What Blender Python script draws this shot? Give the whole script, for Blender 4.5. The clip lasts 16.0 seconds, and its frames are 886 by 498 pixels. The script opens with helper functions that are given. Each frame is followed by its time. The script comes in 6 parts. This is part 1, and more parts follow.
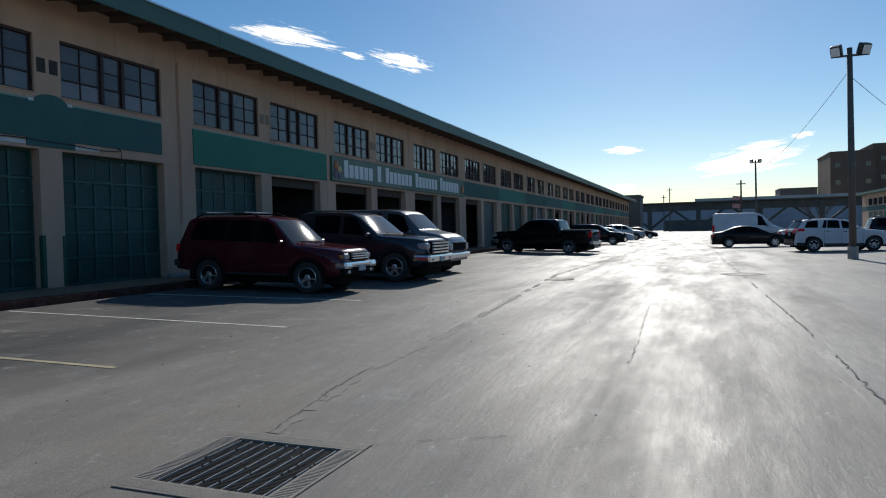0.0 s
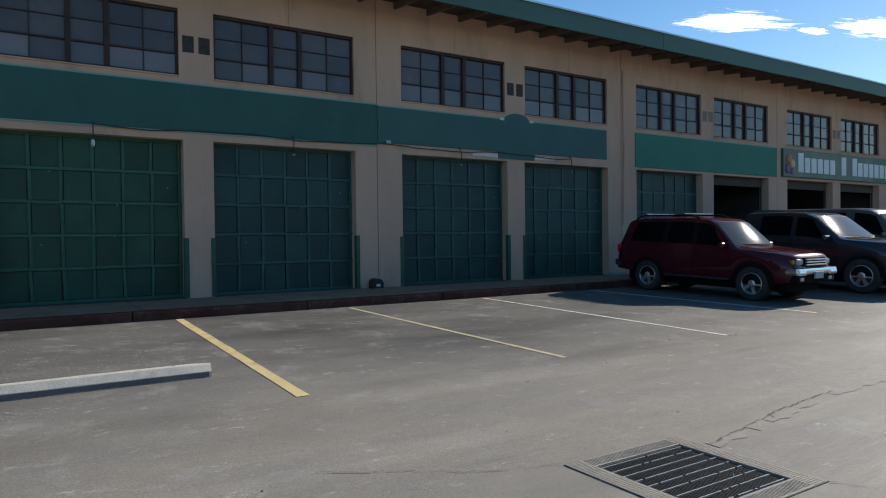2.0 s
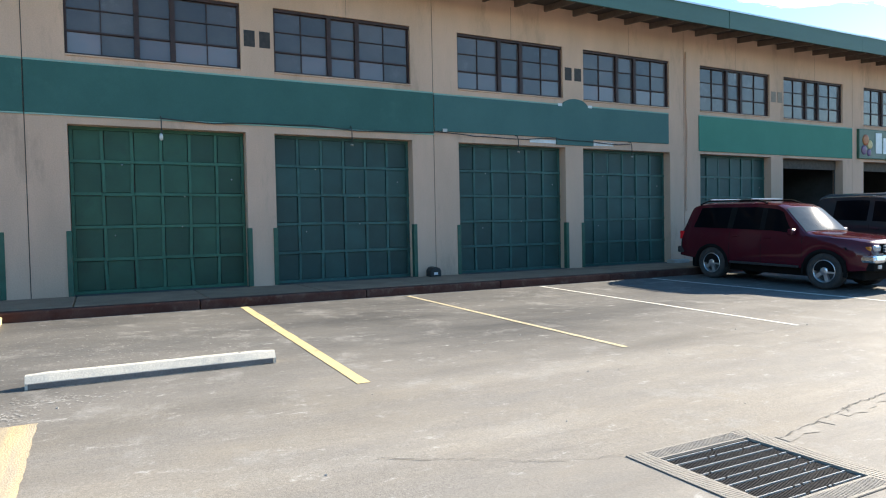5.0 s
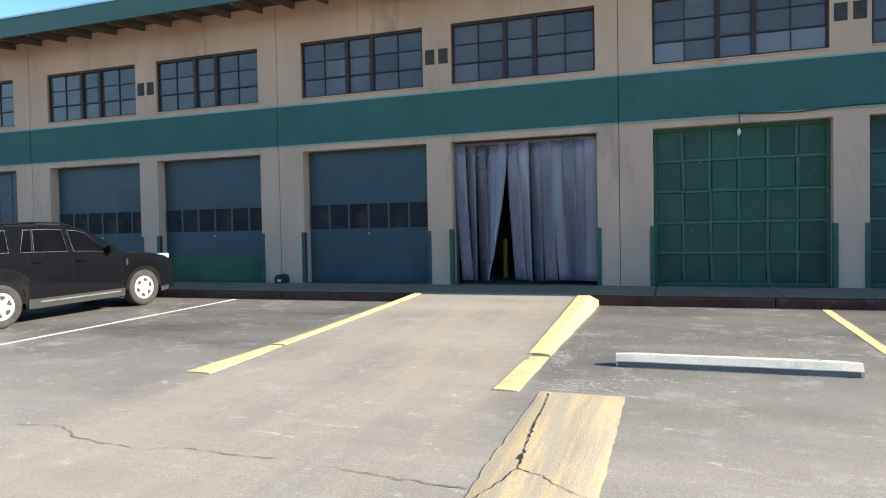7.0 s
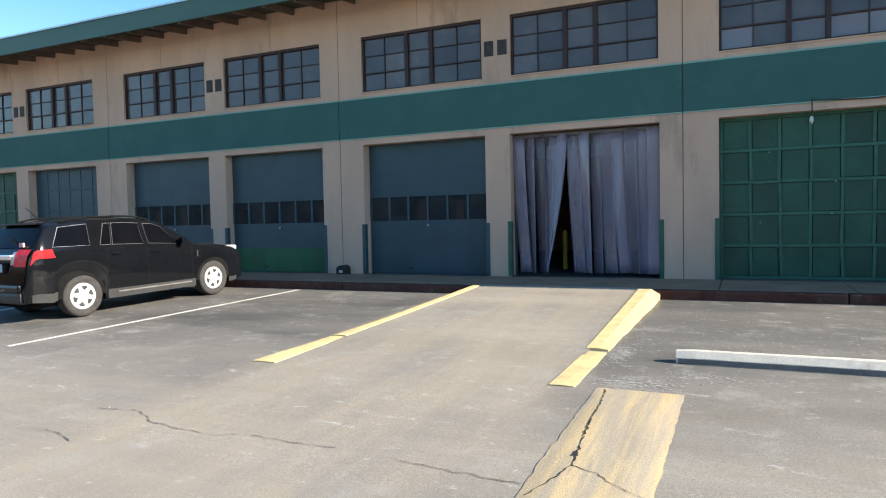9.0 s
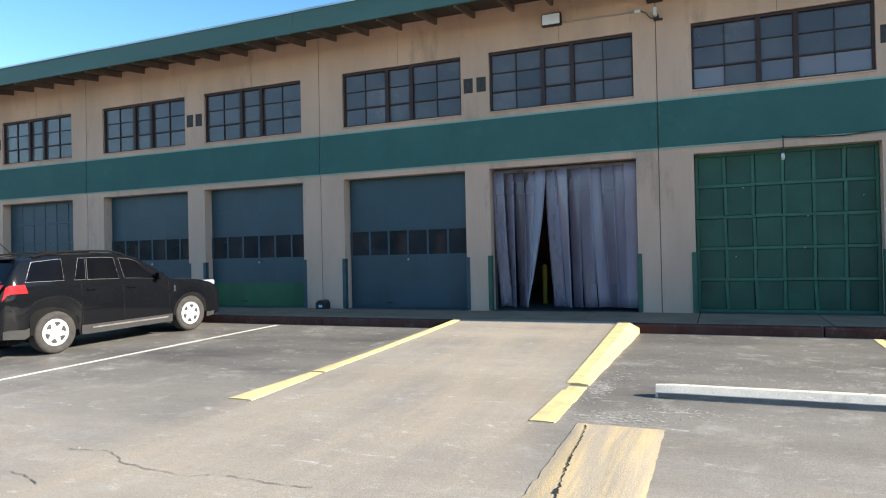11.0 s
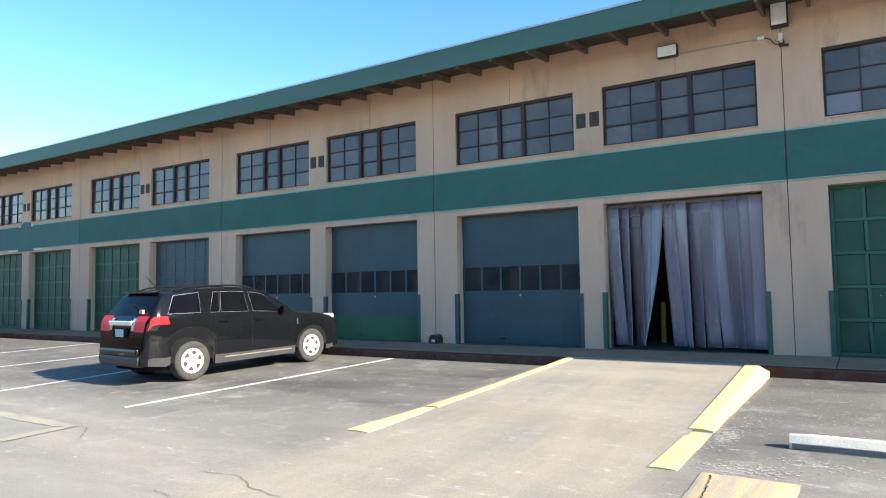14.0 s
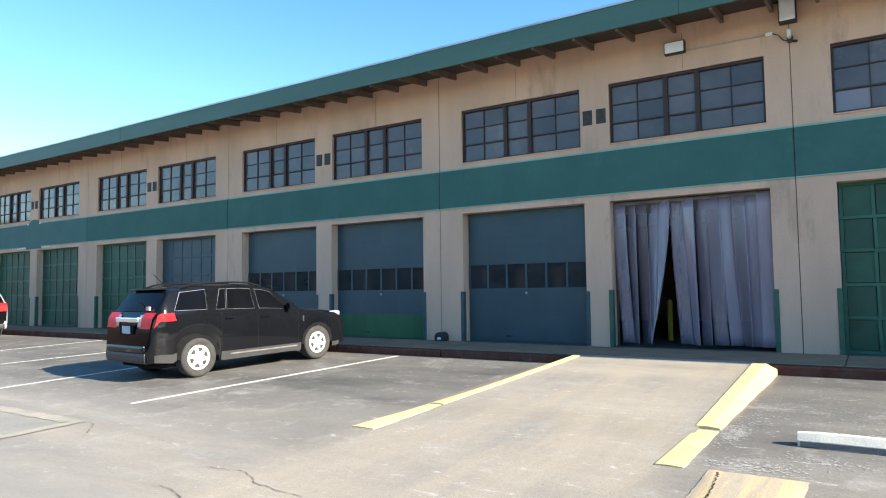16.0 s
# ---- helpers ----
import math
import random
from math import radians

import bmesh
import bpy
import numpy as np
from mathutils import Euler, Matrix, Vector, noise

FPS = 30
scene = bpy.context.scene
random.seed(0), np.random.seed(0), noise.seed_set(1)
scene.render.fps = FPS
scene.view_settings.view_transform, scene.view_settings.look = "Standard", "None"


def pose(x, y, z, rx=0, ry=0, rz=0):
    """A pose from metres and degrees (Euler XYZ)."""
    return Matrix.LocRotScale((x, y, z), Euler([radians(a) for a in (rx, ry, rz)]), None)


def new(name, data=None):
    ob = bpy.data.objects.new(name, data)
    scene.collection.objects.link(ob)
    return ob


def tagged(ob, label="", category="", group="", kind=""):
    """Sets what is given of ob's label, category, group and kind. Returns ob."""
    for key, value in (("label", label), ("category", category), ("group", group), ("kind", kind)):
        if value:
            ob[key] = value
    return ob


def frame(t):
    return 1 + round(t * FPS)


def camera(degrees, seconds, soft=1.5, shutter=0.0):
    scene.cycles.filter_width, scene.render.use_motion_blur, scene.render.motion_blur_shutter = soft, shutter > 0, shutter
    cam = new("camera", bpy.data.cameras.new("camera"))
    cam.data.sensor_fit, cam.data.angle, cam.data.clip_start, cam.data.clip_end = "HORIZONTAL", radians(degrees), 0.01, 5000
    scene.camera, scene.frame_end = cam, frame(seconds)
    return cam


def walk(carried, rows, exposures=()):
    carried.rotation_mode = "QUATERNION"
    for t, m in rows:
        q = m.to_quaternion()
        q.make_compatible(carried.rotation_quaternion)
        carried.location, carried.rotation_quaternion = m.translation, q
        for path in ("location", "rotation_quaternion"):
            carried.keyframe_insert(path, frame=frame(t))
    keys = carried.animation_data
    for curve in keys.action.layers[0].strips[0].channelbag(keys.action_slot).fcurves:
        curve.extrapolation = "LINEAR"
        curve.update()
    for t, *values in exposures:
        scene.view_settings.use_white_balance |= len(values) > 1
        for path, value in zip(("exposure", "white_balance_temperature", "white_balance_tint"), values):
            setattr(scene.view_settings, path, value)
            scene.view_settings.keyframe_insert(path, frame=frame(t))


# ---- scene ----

# ------------------------------------------------------------------ camera
cam = camera(67.46, 16.0, soft=1.1)
# seconds, x, y, z, yaw, pitch, roll
PATH = [
    (0.0, -0.122, 0.137, 1.473, 21.13, -1.42, 1.41),
    (0.5, -0.127, 0.135, 1.479, 28.52, -1.12, 1.52),
    (1.0, -0.099, 0.026, 1.531, 41.02, -0.88, 1.16),
    (1.5, -0.088, 0.037, 1.531, 49.79, -0.75, 0.95),
    (2.0, -0.069, -0.007, 1.552, 57.59, -0.89, 0.70),
    (2.5, -0.063, 0.002, 1.547, 59.84, -1.16, 0.58),
    (3.0, -0.056, 0.008, 1.552, 58.79, -1.48, 0.64),
    (3.2, -0.058, 0.012, 1.549, 58.52, -1.59, 0.69),
    (5.3, -0.081, -0.017, 1.565, 64.79, -1.99, 1.40),
    (5.5, -0.080, -0.015, 1.570, 71.92, -1.78, 1.40),
    (6.0, -0.068, -0.067, 1.570, 89.88, -1.41, 1.34),
    (6.5, -0.023, -0.017, 1.610, 100.49, -1.55, 1.11),
    (7.0, 0.014, -0.050, 1.614, 109.21, -1.54, 1.10),
    (7.5, 0.078, 0.003, 1.674, 116.76, -1.94, 1.11),
    (8.0, 0.071, 0.009, 1.671, 115.49, -2.23, 1.04),
    (8.5, 0.060, -0.000, 1.670, 114.62, -2.40, 1.09),
    (10.8, 0.074, 0.016, 1.688, 112.88, -0.34, 1.32),
    (11.0, 0.062, 0.016, 1.684, 112.72, 0.53, 1.24),
    (11.5, 0.079, 0.002, 1.684, 112.33, 1.80, 0.94),
    (12.0, 0.071, 0.005, 1.680, 112.33, 2.77, 0.92),
    (12.5, 0.090, 0.006, 1.693, 112.65, 3.39, 0.96),
    (13.0, 0.115, 0.002, 1.710, 117.82, 3.74, 0.93),
    (13.5, 0.116, 0.012, 1.706, 121.27, 3.81, 0.85),
    (14.0, 0.123, 0.026, 1.715, 122.29, 3.67, 0.82),
    (14.5, 0.118, 0.022, 1.713, 123.18, 3.66, 0.80),
    (15.0, 0.101, 0.018, 1.700, 123.36, 3.65, 0.74),
    (15.5, 0.098, 0.021, 1.694, 123.17, 3.61, 0.71),
    (16.0, 0.102, 0.017, 1.691, 122.81, 3.55, 0.74),
]
EXPOSURES = [(0.0, -0.5, 6550, 9), (1.0, -0.4, 6800, 9), (1.5, -0.2, 6950, 9), (2.0, 0.15, 7000, 10), (2.5, 0.5, 7150, 10), (3.0, 0.9, 7250, 10), (5.3, 1.46, 7400, 10), (7.0, 1.36, 7300, 10), (8.5, 1.24, 7300, 10), (11.0, 1.34, 7300, 10), (12.5, 1.63, 7300, 9), (14.5, 1.62, 7250, 9), (16.0, 1.6, 7250, 9)]
walk(cam, [(t, pose(x, y, z, 90 + p, r, w)) for t, x, y, z, w, p, r in PATH], EXPOSURES)

# ------------------------------------------------------------------ sky, sun
SUN_EL, SUN_AZ = radians(29.0), radians(-4.0)      # azimuth from +Y towards +X
world = bpy.data.worlds.new("sky")
scene.world = world
world.use_nodes = True
wn, wl = world.node_tree.nodes, world.node_tree.links
sky = wn.new("ShaderNodeTexSky")
sky.sky_type, sky.sun_disc = 'NISHITA', False
sky.sun_elevation, sky.sun_rotation = SUN_EL, SUN_AZ
sky.air_density, sky.dust_density, sky.ozone_density = 1.0, 0.2, 1.4
sky.altitude = 700
clear = wn.new("ShaderNodeHueSaturation")
clear.inputs["Saturation"].default_value = 1.32
wl.new(sky.outputs[0], clear.inputs["Color"])
wl.new(clear.outputs[0], wn["Background"].inputs[0])
wn["Background"].inputs[1].default_value = 0.128
sun = new("sun", bpy.data.lights.new("sun", "SUN"))
sun.data.energy, sun.data.angle, sun.data.color = 4.7, radians(0.53), (1.0, 0.96, 0.90)
to_sun = Vector((math.sin(SUN_AZ) * math.cos(SUN_EL), math.cos(SUN_AZ) * math.cos(SUN_EL), math.sin(SUN_EL)))
sun.rotation_euler = to_sun.to_track_quat("Z", "Y").to_euler()
sun.location = (0, 40, 60)


# ------------------------------------------------------------------ materials
def material(name, color, rough=0.6, metal=0.0, color2=None, scale=6.0, stretch=(1, 1, 1), bump=0.0, fine=60.0,
             grain=0.0, spec=0.5, per_object=0.0, stain=None, stain_scale=0.7, coat=0.0, trans=0.0, lo=0.35, hi=0.7):
    """Principled surface with two scales of noise: broad mottling towards color2 and fine grain, both in metres."""
    m = bpy.data.materials.new(name)
    m.use_nodes = True
    n, l = m.node_tree.nodes, m.node_tree.links
    b = n["Principled BSDF"]
    b.inputs["Roughness"].default_value = rough
    b.inputs["Metallic"].default_value = metal
    b.inputs["Specular IOR Level"].default_value = spec
    b.inputs["Coat Weight"].default_value = coat
    b.inputs["Coat Roughness"].default_value = 0.03
    b.inputs["Transmission Weight"].default_value = trans
    b.inputs["Base Color"].default_value = (*color, 1)
    geo = n.new("ShaderNodeNewGeometry")
    mp = n.new("ShaderNodeMapping")
    mp.inputs["Scale"].default_value = stretch
    l.new(geo.outputs["Position"], mp.inputs["Vector"])
    sock = None
    if color2:
        t = n.new("ShaderNodeTexNoise")
        t.inputs["Scale"].default_value, t.inputs["Detail"].default_value, t.inputs["Roughness"].default_value = scale, 5, 0.62
        l.new(mp.outputs[0], t.inputs["Vector"])
        r = n.new("ShaderNodeMapRange")
        r.inputs[1].default_value, r.inputs[2].default_value = lo, hi
        l.new(t.outputs[0], r.inputs[0])
        mx = n.new("ShaderNodeMix")
        mx.data_type = 'RGBA'
        mx.inputs[6].default_value, mx.inputs[7].default_value = (*color, 1), (*color2, 1)
        l.new(r.outputs[0], mx.inputs[0])
        sock = mx.outputs[2]
    if stain:
        t = n.new("ShaderNodeTexNoise")
        t.inputs["Scale"].default_value, t.inputs["Detail"].default_value, t.inputs["Roughness"].default_value = stain_scale, 8, 0.7
        l.new(mp.outputs[0], t.inputs["Vector"])
        r = n.new("ShaderNodeMapRange")
        r.inputs[1].default_value, r.inputs[2].default_value = 0.55, 0.72
        r.inputs[4].default_value = 0.75
        l.new(t.outputs[0], r.inputs[0])
        mx = n.new("ShaderNodeMix")
        mx.data_type = 'RGBA'
        mx.inputs[6].default_value, mx.inputs[7].default_value = (*color, 1), (*stain, 1)
        if sock:
            l.new(sock, mx.inputs[6])
        l.new(r.outputs[0], mx.inputs[0])
        sock = mx.outputs[2]
    f = None
    if grain or bump:
        f = n.new("ShaderNodeTexNoise")
        f.inputs["Scale"].default_value, f.inputs["Detail"].default_value = fine, 4
        l.new(geo.outputs["Position"], f.inputs["Vector"])
    if grain:
        hv = n.new("ShaderNodeHueSaturation")
        r = n.new("ShaderNodeMapRange")
        r.inputs[1].default_value, r.inputs[2].default_value = 0.25, 0.75
        r.inputs[3].default_value, r.inputs[4].default_value = 1 - grain, 1 + grain
        l.new(f.outputs[0], r.inputs[0])
        l.new(r.outputs[0], hv.inputs["Value"])
        hv.inputs["Color"].default_value = (*color, 1)
        if sock:
            l.new(sock, hv.inputs["Color"])
        sock = hv.outputs[0]
    if per_object:
        oi = n.new("ShaderNodeObjectInfo")
        r = n.new("ShaderNodeMapRange")
        r.inputs[3].default_value, r.inputs[4].default_value = 1 - per_object, 1 + per_object
        l.new(oi.outputs["Random"], r.inputs[0])
        hv = n.new("ShaderNodeHueSaturation")
        l.new(r.outputs[0], hv.inputs["Value"])
        hv.inputs["Color"].default_value = (*color, 1)
        if sock:
            l.new(sock, hv.inputs["Color"])
        sock = hv.outputs[0]
    if sock:
        l.new(sock, b.inputs["Base Color"])
    if bump:
        bp = n.new("ShaderNodeBump")
        bp.inputs["Strength"].default_value = bump
        bp.inputs["Distance"].default_value = 0.01
        l.new(f.outputs[0], bp.inputs["Height"])
        l.new(bp.outputs[0], b.inputs["Normal"])
    return m


def asphalt():
    """Worn yard asphalt: dull sealed stalls beside the sidewalk, polished lane with streaks along the driving direction."""
    m = bpy.data.materials.new("asphalt")
    m.use_nodes = True
    n, l = m.node_tree.nodes, m.node_tree.links
    b = n["Principled BSDF"]
    geo = n.new("ShaderNodeNewGeometry")

    def noise_at(scale, stretch, detail=6, rough=0.65, lo=0.3, hi=0.7, to0=0.0, to1=1.0):
        mp = n.new("ShaderNodeMapping")
        mp.inputs["Scale"].default_value = stretch
        l.new(geo.outputs["Position"], mp.inputs["Vector"])
        t = n.new("ShaderNodeTexNoise")
        t.inputs["Scale"].default_value, t.inputs["Detail"].default_value, t.inputs["Roughness"].default_value = scale, detail, rough
        l.new(mp.outputs[0], t.inputs["Vector"])
        r = n.new("ShaderNodeMapRange")
        r.inputs[1].default_value, r.inputs[2].default_value = lo, hi
        r.inputs[3].default_value, r.inputs[4].default_value = to0, to1
        l.new(t.outputs[0], r.inputs[0])
        return r.outputs[0]

    def mix(a, c, fac, kind='MIX'):
        x = n.new("ShaderNodeMix")
        x.data_type, x.blend_type = 'RGBA', kind
        for sock, v in ((x.inputs[6], a), (x.inputs[7], c)):
            if isinstance(v, tuple):
                sock.default_value = (*v, 1)
            else:
                l.new(v, sock)
        l.new(fac, x.inputs[0])
        return x.outputs[2]

    streak = noise_at(1.1, (1.0, 0.1, 1.0), detail=8, rough=0.7, lo=0.36, hi=0.64)
    swirl = noise_at(0.7, (1.0, 0.3, 1), detail=8, rough=0.7, lo=0.4, hi=0.62)
    dip = noise_at(2.2, (1.3, 0.3, 1), detail=5, lo=0.3, hi=0.7)
    broad = noise_at(0.28, (1, 0.6, 1), lo=0.35, hi=0.68)
    blotch = noise_at(1.5, (1, 1, 1), detail=9, rough=0.75, lo=0.54, hi=0.68, to1=0.6)
    grit = noise_at(130, (1, 1, 1), detail=3, lo=0.25, hi=0.75, to0=0.6, to1=1.42)
    pebble = noise_at(46, (1, 1, 1), detail=3, lo=0.25, hi=0.8, to0=0.85, to1=1.2)
    sep = n.new("ShaderNodeSeparateXYZ")
    l.new(geo.outputs["Position"], sep.inputs[0])
    wob = n.new("ShaderNodeMath")
    wob.operation = 'MULTIPLY_ADD'
    l.new(broad, wob.inputs[0])
    wob.inputs[1].default_value = 2.2
    l.new(sep.outputs[0], wob.inputs[2])
    stall = n.new("ShaderNodeMapRange")           # sealed stalls nearer the building
    stall.inputs[1].default_value, stall.inputs[2].default_value = -6.9, -4.0
    l.new(wob.outputs[0], stall.inputs[0])
    side = n.new("ShaderNodeMath")                # worn ramp track up to one doorway
    side.operation, side.inputs[1].default_value = 'ADD', 3.35
    l.new(sep.outputs[1], side.inputs[0])
    away = n.new("ShaderNodeMath")
    away.operation = 'ABSOLUTE'
    l.new(side.outputs[0], away.inputs[0])
    track = n.new("ShaderNodeMapRange")
    track.inputs[1].default_value, track.inputs[2].default_value = 2.0, 1.5
    l.new(away.outputs[0], track.inputs[0])
    worn = n.new("ShaderNodeMath")
    worn.operation = 'MAXIMUM'
    l.new(stall.outputs[0], worn.inputs[0])
    l.new(track.outputs[0], worn.inputs[1])
    mottle = noise_at(0.8, (0.8, 0.5, 1), detail=7, lo=0.3, hi=0.7)
    lane = mix((0.2, 0.184, 0.162), (0.365, 0.337, 0.29), streak)
    lane = mix(lane, (0.3, 0.262, 0.208), mottle)
    lane = mix(lane, (0.235, 0.218, 0.193), swirl)
    seal = mix((0.085, 0.082, 0.077), (0.15, 0.144, 0.132), broad)
    seal = mix(seal, (0.16, 0.151, 0.135), swirl)
    c = mix(seal, lane, worn.outputs[0])
    dusty = n.new("ShaderNodeMath")               # tan dust carried along the ramp track
    dusty.operation = 'MULTIPLY'
    l.new(track.outputs[0], dusty.inputs[0])
    l.new(noise_at(0.9, (0.2, 1.4, 1), detail=8, rough=0.7, lo=0.36, hi=0.6, to1=0.7), dusty.inputs[1])
    c = mix(c, (0.36, 0.305, 0.235), dusty.outputs[0])
    c = mix(c, (0.34, 0.325, 0.295), blotch)
    c = mix(c, (0.5, 0.485, 0.45), noise_at(4.5, (1.6, 0.7, 1), detail=9, rough=0.78, lo=0.585, hi=0.7, to1=0.9))
    g1 = n.new("ShaderNodeHueSaturation")
    l.new(c, g1.inputs["Color"])
    l.new(grit, g1.inputs["Value"])
    g2 = n.new("ShaderNodeHueSaturation")
    l.new(g1.outputs[0], g2.inputs["Color"])
    l.new(pebble, g2.inputs["Value"])
    l.new(g2.outputs[0], b.inputs["Base Color"])
    rr = n.new("ShaderNodeMapRange")
    rr.inputs[3].default_value, rr.inputs[4].default_value = 0.46, 0.78
    both = n.new("ShaderNodeMath")
    both.operation = 'MULTIPLY_ADD'
    both.inputs[1].default_value = 0.6
    l.new(streak, both.inputs[0])
    half = n.new("ShaderNodeMath")
    half.operation, half.inputs[1].default_value = 'MULTIPLY', 0.4
    l.new(swirl, half.inputs[0])
    l.new(half.outputs[0], both.inputs[2])
    l.new(both.outputs[0], rr.inputs[0])
    l.new(rr.outputs[0], b.inputs["Roughness"])
    b.inputs["Specular IOR Level"].default_value = 0.18
    bp = n.new("ShaderNodeBump")
    bp.inputs["Strength"].default_value, bp.inputs["Distance"].default_value = 0.35, 0.006
    l.new(pebble, bp.inputs["Height"])
    wave = n.new("ShaderNodeBump")                # shallow dips left by wheels
    wave.inputs["Strength"].default_value, wave.inputs["Distance"].default_value = 0.4, 0.015
    l.new(dip, wave.inputs["Height"])
    l.new(bp.outputs[0], wave.inputs["Normal"])
    l.new(wave.outputs[0], b.inputs["Normal"])
    return m


def road_paint(name, color, wear):
    """Traffic paint, worn through to the asphalt in flakes."""
    m = material(name, color, 0.65, color2=tuple(c * 0.78 for c in color), scale=3.0, bump=0.2, fine=90, grain=0.1,
                 stain=wear, stain_scale=6.0)
    return m


